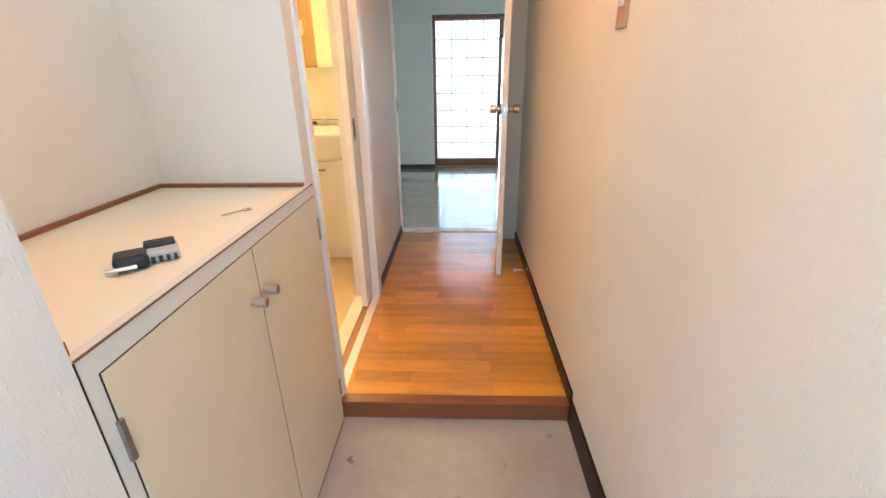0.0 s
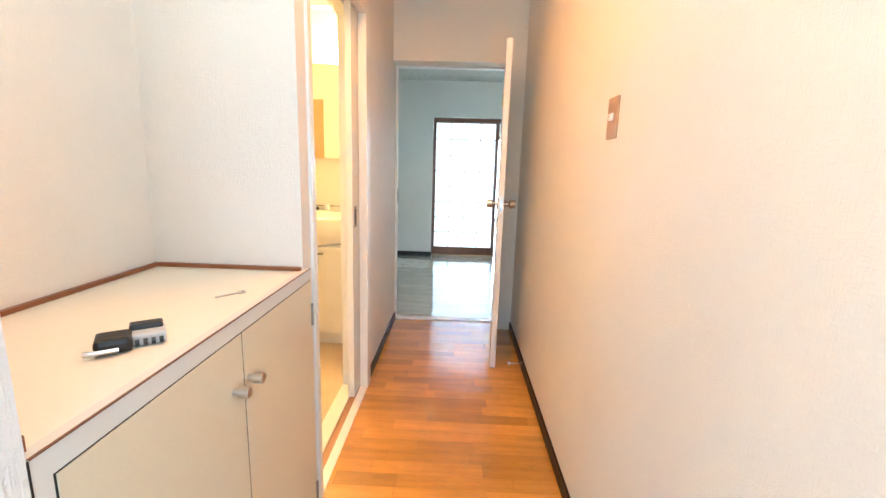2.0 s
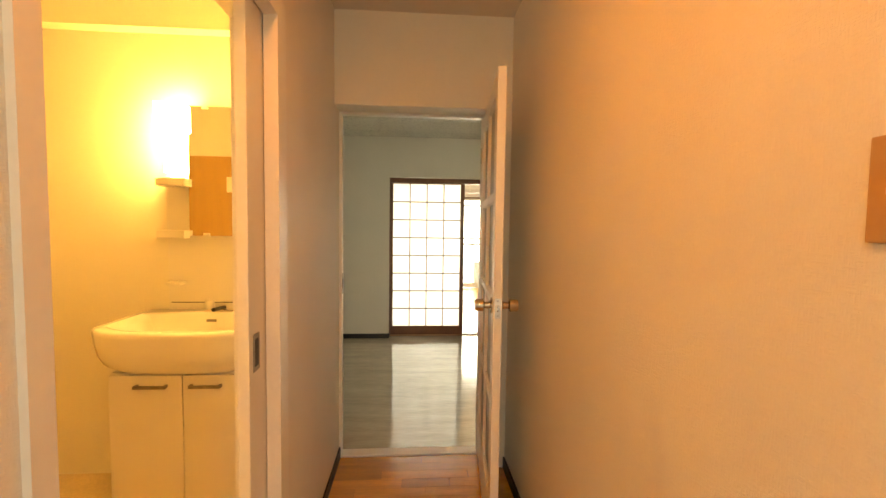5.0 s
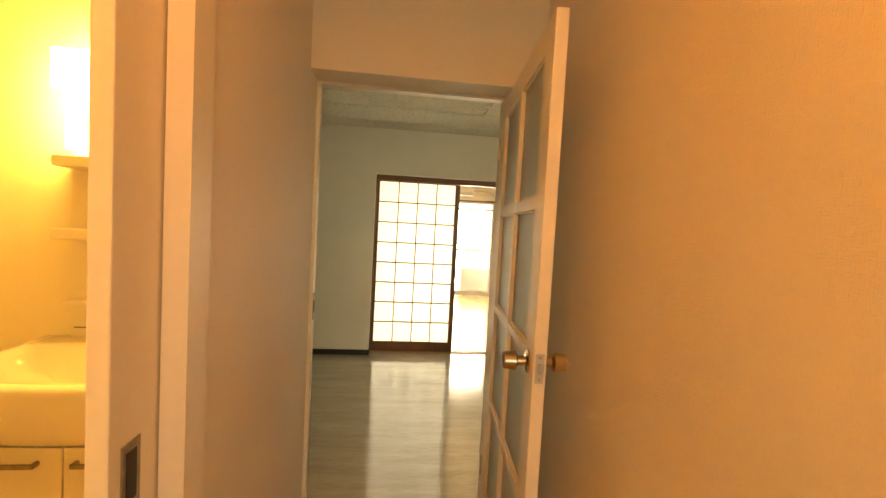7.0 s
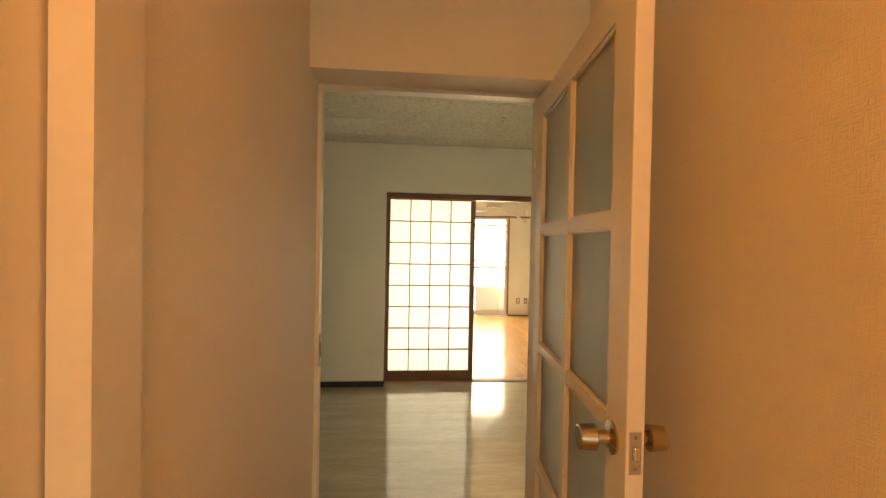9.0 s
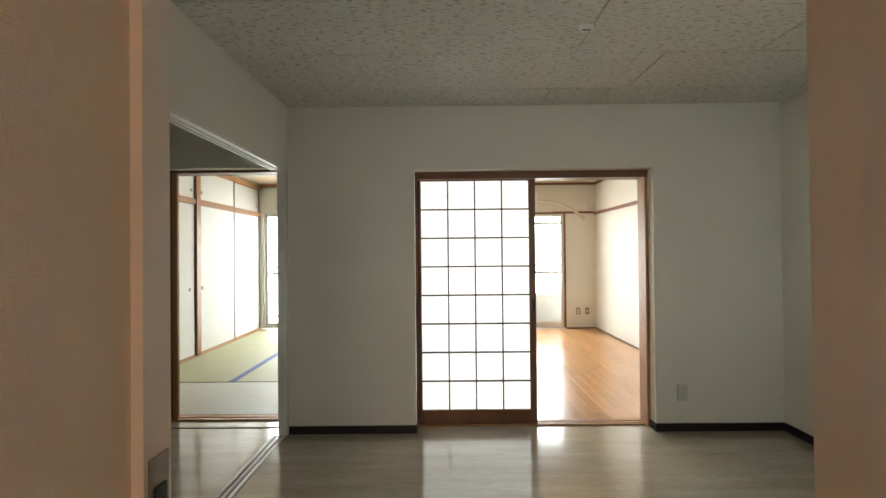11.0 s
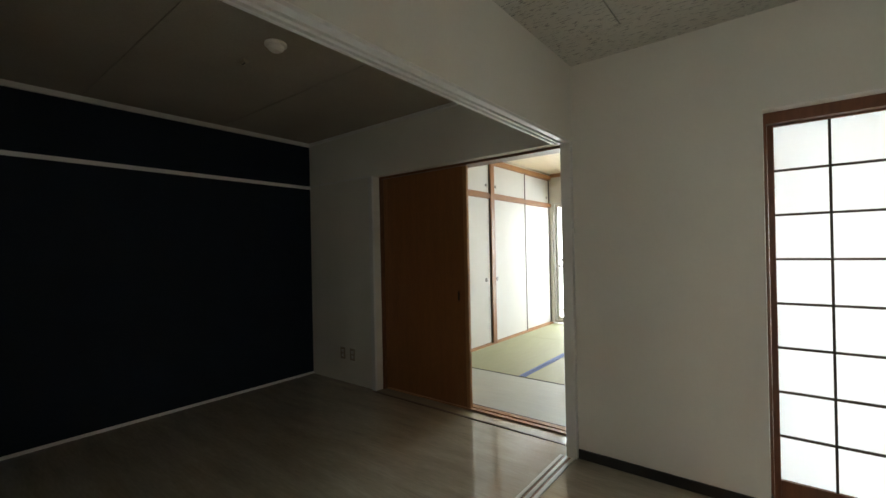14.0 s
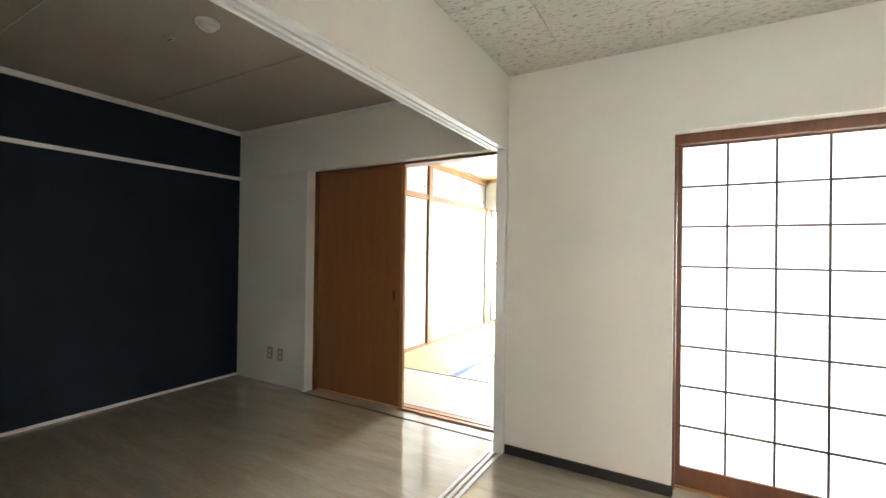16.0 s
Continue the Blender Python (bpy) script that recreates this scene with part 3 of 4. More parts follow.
# ---- doors ----
def glazed_door():
    """White half-open hallway door with eight frosted panes; its own axes: u along the leaf from the latch edge, z up."""
    w, th, h = 0.835, 0.034, 1.945
    d = thing("glazed_door", (0.982, 2.962, 0.008), "white painted hallway door with eight frosted panes, standing open", "door", "", "", -5.5)
    # leaf lies along local +y, thickness along local +x
    st, mu, rails = 0.098, 0.034, [1.945, 1.865, 1.478, 1.446, 1.060, 1.028, 0.642, 0.610, 0.224, 0.0]
    local_part("latch_stile", boxes((0, th, 0, st, 0, h), bevel=0.003), M_WHITE, d)
    local_part("hinge_stile", boxes((0, th, w - st, w, 0, h), bevel=0.003), M_WHITE, d)
    for a, b in ((0, 1), (2, 3), (4, 5), (6, 7), (8, 9)):
        local_part("rail", boxes((0.001, th - 0.001, st, w - st, rails[b], rails[a])), M_WHITE, d)
    c = w / 2
    local_part("mullion", boxes((0.0005, th - 0.0005, c - mu / 2, c + mu / 2, rails[8], rails[1])), M_WHITE, d)
    me = mesh_of("pane", boxes((0.013, 0.019, 0, c - mu / 2 - st, 0, rails[1] - rails[2])), M_FROST)
    for y in (st, c + mu / 2):
        for z in (rails[2], rails[4], rails[6], rails[8]):
            p = new("pane", me)
            p.parent = d
            p.location = (0, y, z)
            # glazing beads on both faces
            for x in (0.006, 0.021):
                b = bmesh.new()
                ww, hh, e = c - mu / 2 - st, rails[1] - rails[2], 0.007
                box(b, x, x + 0.007, 0, e, 0, hh)
                box(b, x, x + 0.007, ww - e, ww, 0, hh)
                box(b, x, x + 0.007, e, ww - e, 0, e)
                box(b, x, x + 0.007, e, ww - e, hh - e, hh)
                bead = local_part("glazing_bead", b, M_WHITE, p)
    for s in (-1, 1):
        x0 = 0 if s < 0 else th
        prof = [(0, 0.032), (0.004, 0.032), (0.007, 0.026), (0.010, 0.014), (0.030, 0.013), (0.033, 0.022), (0.036, 0.0255), (0.066, 0.0235), (0.069, 0.020)]
        k = local_part("knob", lathe(prof, (x0, 0.062, 1.030), (s, 0, 0)), M_KNOB, d, "worn brass-toned metal door knob")
    local_part("latch_plate", boxes((0.006, th - 0.006, -0.0015, 0.002, 0.990, 1.068)), M_STEEL, d, "brushed metal latch plate")
    local_part("latch_bolt", boxes((0.011, th - 0.011, -0.010, 0.0, 1.017, 1.043), bevel=0.003), M_CHROME, d)
    for z in (1.058, 1.000):
        local_part("screw", lathe([(0, 0.0035), (0.001, 0.003)], (th / 2, -0.0015, z), (0, -1, 0), 10), M_HINGE, d)
    for z in (0.25, 1.70):
        local_part("hinge", cylinder(bmesh.new(), (-0.004, w + 0.004, z), (-0.004, w + 0.004, z + 0.09), 0.006, n=12), M_STEEL, d)


glazed_door()


def door_stop():
    d = thing("door_stop", (XR, 2.96, 0.05), "chrome door stop on the dark baseboard", "door stop")
    part("plate", lathe([(0, 0.016), (0.004, 0.016), (0.007, 0.010)], (XR - 0.009, 2.96, 0.042), (-1, 0, 0)), M_CHROME, d)
    part("rod", cylinder(bmesh.new(), (XR - 0.014, 2.96, 0.042), (XR - 0.085, 2.96, 0.042), 0.006, n=12), M_CHROME, d)
    part("tip", lathe([(0, 0.008), (0.002, 0.010), (0.012, 0.010), (0.016, 0.006)], (XR - 0.083, 2.96, 0.042), (-1, 0, 0)), M_GREYPL, d)


door_stop()


def strike():
    d = thing("strike_plate", (XL + 0.014, 3.81, 1.0), "dark metal strike plate on the door frame", "strike plate")
    part("plate", boxes((XL + 0.0135, XL + 0.0165, 3.797, 3.830, 0.955, 1.075)), M_HINGE, d)
    part("lip", boxes((XL + 0.0160, XL + 0.019, 3.803, 3.823, 0.99, 1.04)), M_BLACK, d)


strike()


def washroom_door():
    d = thing("sliding_door", (0.20, 2.9, 0.0), "white sliding washroom door drawn into the wall slot", "door")
    part("panel", boxes((0.190, 0.222, 2.52, 3.34, 0.006, 1.99), bevel=0.003), M_WHITE, d)
    p = part("finger_pull", boxes((0.2215, 0.2245, 2.547, 2.593, 0.930, 1.037)), M_HINGE, d, "dark metal finger pull")
    part("recess", boxes((0.2240, 0.2252, 2.557, 2.583, 0.944, 1.023)), M_BLACK, p)
    d.location.y += 0.025


washroom_door()


def shoji():
    y0, y1, x0, x1, z0, z1 = 6.540, 6.570, 0.403, 1.298, 0.006, 1.905
    d = thing("shoji_door", (0.86, 6.55, 0.0), "dark-framed sliding shoji door with a grid of glowing paper panes", "shoji door")
    sl, sr, rt, rb = 0.026, 0.048, 0.052, 0.109
    part("stile", boxes((x0, x0 + sl, y0, y1, z0, z1), bevel=0.002), M_BROWN, d)
    part("stile", boxes((x1 - sr, x1, y0, y1, z0, z1), bevel=0.002), M_BROWN, d)
    part("top_rail", boxes((x0 + sl, x1 - sr, y0 + 0.001, y1 - 0.001, z1 - rt, z1)), M_BROWN, d)
    part("bottom_rail", boxes((x0 + sl, x1 - sr, y0 + 0.001, y1 - 0.001, z0, z0 + rb)), M_BROWN, d)
    gx, gz = (x1 - sr - x0 - sl) / 4, (z1 - rt - z0 - rb) / 8
    for i in (1, 2, 3):
        x = x0 + sl + i * gx
        part("bar", boxes((x - 0.0052, x + 0.0052, y0 + 0.006, y0 + 0.016, z0 + rb, z1 - rt)), M_BAR, d)
    for k in range(1, 8):
        z = z0 + rb + k * gz
        part("bar", boxes((x0 + sl, x1 - sr, y0 + 0.004, y0 + 0.014, z - 0.0055, z + 0.0055)), M_BAR, d)
    me = mesh_of("pane", boxes((-gx / 2, gx / 2, 0, 0.0012, -gz / 2, gz / 2)), M_PAPER)
    for i in range(4):
        for k in range(8):
            p = new("pane", me)
            p.location = (x0 + sl + (i + 0.5) * gx, y0 + 0.018, z0 + rb + (k + 0.5) * gz)
            p.parent = d
            p.matrix_parent_inverse = d.matrix_world.inverted()
    part("finger_pull", boxes((x1 - 0.027, x1 - 0.009, y0 - 0.0015, y0 + 0.001, 0.86, 0.95), bevel=0.0006), M_BLACK, d, "dark metal finger pull")


shoji()


def veneer_door():
    d = thing("sliding_wooden_door", (-1.96, 6.67, 0.012), "brown veneered sliding door, half closing the tatami room", "door")
    part("panel", boxes((-2.415, -1.542, 6.664, 6.686, 0.016, 1.952)), M_DOORWOOD, d)
    part("edge_stile", boxes((-1.542, -1.508, 6.66, 6.69, 0.014, 1.953), bevel=0.003), M_OAK, d, "honey-brown edge stile")
    part("edge_stile", boxes((-2.451, -2.415, 6.66, 6.69, 0.014, 1.953), bevel=0.003), M_DOORWOOD, d)
    p = part("finger_pull", boxes((-1.615, -1.59, 6.6625, 6.666, 0.86, 0.95), bevel=0.001), M_BROWN, d, "brown finger pull")
    part("recess", boxes((-1.609, -1.596, 6.6618, 6.663, 0.872, 0.938)), M_DARKLINE, p)


veneer_door()


def closet_door():
    d = thing("closet_door", (-3.015, 3.74, 0.0), "dark brown door in the side room wall", "door")
    part("panel", boxes((-3.385, -2.645, 3.735, 3.765, 0.006, 1.927), bevel=0.002), M_CLOSETWOOD, d)
    part("frame", boxes((-3.393, -3.377, 3.70, 3.842, 0.0, 1.947), (-2.653, -2.637, 3.70, 3.842, 0.0, 1.947), (-3.393, -2.637, 3.70, 3.842, 1.929, 1.95)), M_WHITE, d, "white door frame")
    part("knob", lathe([(0, 0.012), (0.02, 0.012), (0.024, 0.024), (0.05, 0.024), (0.055, 0.018)], (-2.735, 3.765, 0.95), (0, 1, 0)), M_HINGE, d)


closet_door()


def washroom_back_door():
    d = thing("bathroom_door", (-1.1, 1.81, 0.0), "tan door in the washroom with a white notice", "door")
    part("panel", boxes((-1.50, -0.80, 1.8245, 1.842, 0.0, 1.955), bevel=0.002), M_BATHDOOR, d)
    part("notice", boxes((-1.03, -0.91, 1.8425, 1.845, 1.63, 1.77)), M_NOTICE, d, "small white paper notice")


washroom_back_door()
structure("trim_corner_casing", boxes((-3.468, -3.41, 3.831, 3.885, 0.0, 1.95), bevel=0.004), M_CLOSETWOOD, "dark brown door casing in the corner", "door frame")


# ---- entrance ----
def shoe_cabinet():
    c = thing("shoe_cabinet", (0.03, 1.27, GEN), "cream laminate shoe cabinet with two doors, built into the alcove", "shoe cabinet")
    x1 = 0.280
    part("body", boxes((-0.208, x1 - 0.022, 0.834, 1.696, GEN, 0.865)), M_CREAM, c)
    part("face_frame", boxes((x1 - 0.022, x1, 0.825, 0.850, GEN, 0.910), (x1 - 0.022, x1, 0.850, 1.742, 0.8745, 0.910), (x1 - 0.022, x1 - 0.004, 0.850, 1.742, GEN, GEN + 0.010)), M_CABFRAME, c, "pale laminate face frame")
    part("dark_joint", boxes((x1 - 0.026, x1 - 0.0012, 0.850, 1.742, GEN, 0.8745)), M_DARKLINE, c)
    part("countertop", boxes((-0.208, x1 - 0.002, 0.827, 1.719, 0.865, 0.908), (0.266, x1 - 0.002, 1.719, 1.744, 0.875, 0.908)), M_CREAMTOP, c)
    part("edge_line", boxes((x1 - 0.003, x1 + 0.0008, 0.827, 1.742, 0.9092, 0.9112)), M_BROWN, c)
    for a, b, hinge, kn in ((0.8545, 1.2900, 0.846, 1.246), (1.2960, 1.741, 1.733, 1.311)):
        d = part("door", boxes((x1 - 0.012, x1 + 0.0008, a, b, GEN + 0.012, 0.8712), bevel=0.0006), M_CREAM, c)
        part("knob", lathe([(0, 0.008), (0.012, 0.008), (0.013, 0.0125), (0.033, 0.0125), (0.035, 0.011)], (x1 + 0.0008, kn, 0.757), (1, 0, 0), 24), M_STEEL, d, "brushed steel cylinder knob")
        for z in (0.06, 0.72):
            hx = boxes((x1 - 0.001, x1 + 0.006, hinge, hinge + 0.011, z, z + 0.075), bevel=0.002)
            part("hinge", hx, M_HINGE, d, "worn metal hinge")
    part("side_joint", boxes((x1 - 0.010, x1 + 0.0012, 0.8225, 0.8255, GEN, 0.910)), M_DARKLINE, c)
    c.location += Vector((-0.006, 0.024, 0.0))
    return c


shoe_cabinet()
structure("trim_cabinet_back", boxes((-0.217, -0.203, 0.857, 1.743, 0.9085, 0.920), (-0.203, 0.254, 1.731, 1.747, 0.9085, 0.920), (0.236, 0.256, 0.853, 0.866, 0.9085, 0.930)), M_KAMACHI, "thin red-brown wooden bead along the counter", "trim")


def keybox():
    k = thing("key_lock_box", (0.154, 1.146, 0.9085), "black and grey combination key box lying open on the counter", "key box", turn=36)
    k.scale = (0.72, 0.74, 0.76)
    local_part("back_half", boxes((-0.062, 0.014, -0.040, 0.038, 0.0, 0.036), bevel=0.012), M_BLACK, k)
    local_part("hinge_edge", boxes((0.006, 0.080, 0.030, 0.070, 0.022, 0.040), bevel=0.006), M_BLACK, k)
    body = local_part("front_half", boxes((0.008, 0.085, -0.008, 0.064, 0.0, 0.028), bevel=0.005), M_GREYPL, k, "grey plastic half with number wheels")
    for i in range(4):
        local_part("wheel", cylinder(bmesh.new(), (0.018 + i * 0.017, -0.012, 0.010), (0.027 + i * 0.017, -0.012, 0.010), 0.008, n=14), M_BLACK, body)
    local_part("shackle", cylinder(bmesh.new(), (-0.078, -0.046, 0.014), (-0.012, -0.046, 0.014), 0.006, n=14), M_CHROME, k, "chrome shackle")


keybox()


def key():
    k = thing("key", (0.169, 1.468, 0.9085), "single brass-grey door key lying on the counter", "key", turn=52)
    bm = bmesh.new()
    bmesh.ops.create_cone(bm, cap_ends=True, segments=24, radius1=0.012, radius2=0.012, depth=0.0026, matrix=Matrix.Translation((0.030, 0, 0.0015)))
    local_part("bow", bm, M_STEEL, k)
    b = boxes((-0.034, 0.022, -0.0038, 0.0038, 0.0004, 0.0026))
    for i in range(5):
        box(b, -0.030 + i * 0.008, -0.026 + i * 0.008, 0.0038, 0.0058 - 0.001 * (i % 2), 0.0004, 0.0026)
    local_part("blade", b, M_STEEL, k)
    local_part("hole", cylinder(bmesh.new(), (0.034, 0, 0.0025), (0.034, 0, 0.0032), 0.003, n=14), M_DARKLINE, k)


key()


def hall_switch():
    XW = XR + 0.001
    s = thing("light_switch", (XW, 1.776, 1.400), "bronze-coloured wall plate with one pale rocker switch", "light switch")
    part("plate", boxes((XW - 0.009, XW + 0.001, 1.729, 1.803, 1.340, 1.460), bevel=0.003), M_SWITCH, s)
    r = part("rocker", boxes((XW - 0.014, XW - 0.008, 1.752, 1.780, 1.393, 1.413), bevel=0.002), M_WHITEPL, s, "pale plastic rocker")
    part("mark", boxes((XW - 0.0148, XW - 0.0138, 1.768, 1.776, 1.400, 1.405)), M_GREYPL, r)
    s.location.y += 0.006


hall_switch()


def downlight(x, y, label):
    s = thing("ceiling_lamp", (x, y, 2.46), label, "ceiling lamp", "hallway ceiling lamps")
    for k in range(4):
        bm = boxes((-0.14, 0.14, 0.115, 0.14, -0.03, 0.0), bevel=0.003)
        bmesh.ops.rotate(bm, verts=bm.verts, cent=(0, 0, 0), matrix=Matrix.Rotation(k * math.pi / 2, 3, "Z"))
        bmesh.ops.translate(bm, verts=bm.verts, vec=(x, y, 2.4615))
        part("rim", bm, M_WHITEPL, s)


downlight(0.47, 1.98, "small square ceiling downlight with a white rim")
# this second rim is made up to go with the entrance fill
downlight(0.50, 0.95, "added square downlight rim over the entrance, unseen, for the fill lamp")


# ---- washroom ----
def vanity():
    v = thing("washbasin_cabinet", (-0.31, 3.42, 0.0), "white washbasin cabinet with two doors and a bowed basin", "washbasin")
    part("carcass", boxes((-0.612, -0.008, 3.215, 3.675, 0.085, 0.705)), M_VANITY, v)
    part("plinth", boxes((-0.60, -0.02, 3.235, 3.66, 0.0, 0.085)), M_VANITY, v)
    for a, b, h0 in ((-0.612, -0.312, -0.50), (-0.308, -0.008, -0.275)):
        d = part("door", boxes((a, b, 3.196, 3.214, 0.09, 0.698), bevel=0.003), M_VANITY, v)
        bm = bmesh.new()
        box(bm, h0, h0 + 0.13, 3.170, 3.178, 0.648, 0.660)
        box(bm, h0, h0 + 0.01, 3.178, 3.197, 0.648, 0.660)
        box(bm, h0 + 0.12, h0 + 0.13, 3.178, 3.197, 0.648, 0.660)
        part("handle", bm, M_HINGE, d, "worn metal bow handle")
    # basin: a bowed slab, with a hollow
    bm = bmesh.new()
    n = 24
    cx, hw = -0.335, 0.375

    def outline(s, drop, w=None):
        pts = []
        for i in range(n + 1):
            u = -1 + 2 * i / n
            # bowed front: deepest in the middle, round at the ends
            f = 3.135 + 0.11 * abs(u) ** 3.2
            pts.append((cx + hw * (w or s) * u, 3.66 - (3.66 - f) * s, drop))
        return pts

    rows = [outline(0.89, 0.704, 0.865), outline(0.93, 0.722, 0.925), outline(0.97, 0.765, 0.965), outline(0.99, 0.82, 0.988), outline(0.998, 0.865), outline(1.0, 0.882), outline(0.985, 0.892), outline(0.93, 0.892)]
    vs = [[bm.verts.new(p) for p in r] for r in rows]
    for a, b in zip(vs, vs[1:]):
        for i in range(n):
            bm.faces.new((a[i], a[i + 1], b[i + 1], b[i]))
    # hollow
    def hollow(s, z):
        pts = []
        for i in range(n + 1):
            u = -1 + 2 * i / n
            f = 3.185 + 0.10 * abs(u) ** 3.0
            y = 3.40 + (f - 3.40) * s
            pts.append((cx + hw * 0.90 * (0.25 + 0.75 * s) * u if s < 1 else cx + hw * 0.90 * u, y, z))
        return pts

    inner = [hollow(1.0, 0.890), hollow(0.93, 0.86), hollow(0.75, 0.80), hollow(0.35, 0.765)]
    back = [[(x, 3.40 + (3.55 - 3.40) * s, z) for (x, _, z) in r] for r, s in zip(inner, (1.0, 0.93, 0.75, 0.35))]
    iv = [[bm.verts.new(p) for p in r] for r in inner]
    bv = [[bm.verts.new(p) for p in r] for r in back]
    for a, b in zip(iv, iv[1:]):
        for i in range(n):
            bm.faces.new((a[i], a[i + 1], b[i + 1], b[i]))
    for a, b in zip(bv, bv[1:]):
        for i in range(n):
            bm.faces.new((a[i], a[i + 1], b[i + 1], b[i]))
    for k in range(3):
        for e in (0, n):
            bm.faces.new((iv[k][e], iv[k + 1][e], bv[k + 1][e], bv[k][e]))
    for i in range(n):
        bm.faces.new((iv[3][i], iv[3][i + 1], bv[3][i + 1], bv[3][i]))
        bm.faces.new((vs[-1][i], vs[-1][i + 1], iv[0][i + 1], iv[0][i]))
    # sides, deck at the back and the back itself
    for e in (0, n):
        bm.faces.new((vs[-1][e], iv[0][e], bv[0][e], bm.verts.new((vs[-1][e].co.x, 3.55, 0.892))))
        col = [r[e] for r in vs]
        bk = [bm.verts.new((c.co.x, 3.675, c.co.z)) for c in col]
        for k in range(len(col) - 1):
            bm.faces.new((col[k], col[k + 1], bk[k + 1], bk[k]))
    box(bm, cx - hw * 0.93, cx + hw * 0.93, 3.55, 3.675, 0.86, 0.892)
    for f in bm.faces:
        f.smooth = True
    basin = part("basin", bm, M_CERAMIC, v, "glossy white ceramic basin")
    part("drain", lathe([(0, 0.022), (0.004, 0.02)], (cx, 3.44, 0.772), (0, 0, 1)), M_HINGE, basin)
    part("overflow", boxes((cx - 0.024, cx + 0.024, 3.520, 3.526, 0.855, 0.870), bevel=0.003), M_HINGE, basin)
    # taps
    tap = part("tap", boxes((cx - 0.06, cx + 0.11, 3.585, 3.625, 0.892, 0.905), bevel=0.004), M_CHROME, v, "chrome tap base")
    part("spout", cylinder(bmesh.new(), (cx + 0.03, 3.60, 0.915), (cx + 0.03, 3.48, 0.925), 0.010, n=16), M_BLACK, tap)
    for x in (cx - 0.045, cx + 0.095):
        part("tap_handle", lathe([(0, 0.020), (0.008, 0.024), (0.045, 0.022), (0.050, 0.016)], (x, 3.605, 0.905), (0, 0, 1)), M_WHITEPL, tap, "white plastic tap handle")
    part("back_panel", boxes((-0.612, -0.008, 3.660, 3.678, 0.892, 1.27)), M_VANITY, v)
    part("panel_groove", boxes((-0.60, -0.02, 3.6585, 3.6602, 0.928, 0.932)), M_DARKLINE, v)
    part("soap_shelf", boxes((-0.600, -0.52, 3.60, 3.660, 1.03, 1.045), bevel=0.003), M_VANITY, v)
    v.location.y += 0.02


vanity()


def mirror_unit():
    v = thing("mirror_cabinet", (-0.3, 3.62, 1.27), "white mirror unit with side shelves and a lit lamp", "mirror cabinet")
    part("back_board", boxes((-0.612, -0.008, 3.655, 3.678, 1.272, 1.95)), M_VANITY, v)
    for z in (1.272, 1.535):
        part("shelf", boxes((-0.612, -0.475, 3.555, 3.655, z, z + 0.040), bevel=0.004), M_VANITY, v)
    part("shelf_back", boxes((-0.585, -0.475, 3.645, 3.655, 1.312, 1.80)), M_VANITY, v)
    m = part("mirror", boxes((-0.470, -0.010, 3.598, 3.604, 1.285, 1.938)), M_MIRROR, v, "clear mirror glass")
    part("mirror_box", boxes((-0.473, -0.008, 3.606, 3.655, 1.272, 1.942)), M_VANITY, v)
    for x in (-0.40, -0.08):
        for z in (1.280, 1.925):
            part("clip", boxes((x, x + 0.03, 3.592, 3.606, z, z + 0.018), bevel=0.002), M_WHITEPL, m)
    part("lamp_shade", boxes((-0.610, -0.478, 3.545, 3.640, 1.806, 1.946), bevel=0.010), M_LAMP, v, "glowing white lamp shade")
    part("lamp_tube", boxes((-0.575, -0.482, 3.565, 3.640, 1.60, 1.805), bevel=0.008), M_LAMP, v, "glowing lower diffuser")
    part("lamp_shade", boxes((-0.135, -0.008, 3.545, 3.592, 1.948, 2.03), bevel=0.010), M_LAMP, v, "glowing white lamp shade")
    v.location.y += 0.02


mirror_unit()


# ---- kitchen and side room ----
def outlet(name, x, y, z, facing, material, label, w=0.07, h=0.115, dual=True, group=""):
    """Wall plate facing -y."""
    o = thing(name, (x, y, z), label, "outlet", group)
    part("plate", boxes((x - w / 2, x + w / 2, y - 0.008, y + 0.001, z - h / 2, z + h / 2), bevel=0.002), material, o)
    for dz in ((-0.022, 0.022) if dual else (0.0,)):
        s = part("socket", boxes((x - 0.013, x + 0.013, y - 0.0095, y - 0.007, z + dz - 0.014, z + dz + 0.014), bevel=0.001), M_WHITEPL if material is not M_OUTLETW else M_OUTLETW, o)
        for dx in (-0.005, 0.005):
            part("slot", boxes((x + dx - 0.001, x + dx + 0.001, y - 0.0100, y - 0.0092, z + dz - 0.005, z + dz + 0.005)), M_BLACK, s)
    return o


outlet("wall_outlet", 2.322, 6.412, 0.278, -1, M_OUTLETW, "pale wall plate low on the kitchen wall", dual=False)
outlet("wall_outlet", -2.968, 6.565, 0.285, -1, M_OUTLET, "beige double outlet low on the side room wall", group="side room outlets")
outlet("wall_outlet", -2.822, 6.565, 0.285, -1, M_OUTLET, "beige double outlet low on the side room wall", group="side room outlets")
outlet("wall_outlet", 2.863, 10.55, 0.295, -1, M_BROWNOUT, "brown double outlet low on the bedroom wall", group="bedroom outlets")
outlet("wall_outlet", 3.018, 10.55, 0.295, -1, M_BROWNOUT, "brown blank plate low on the bedroom wall", dual=False, group="bedroom outlets")


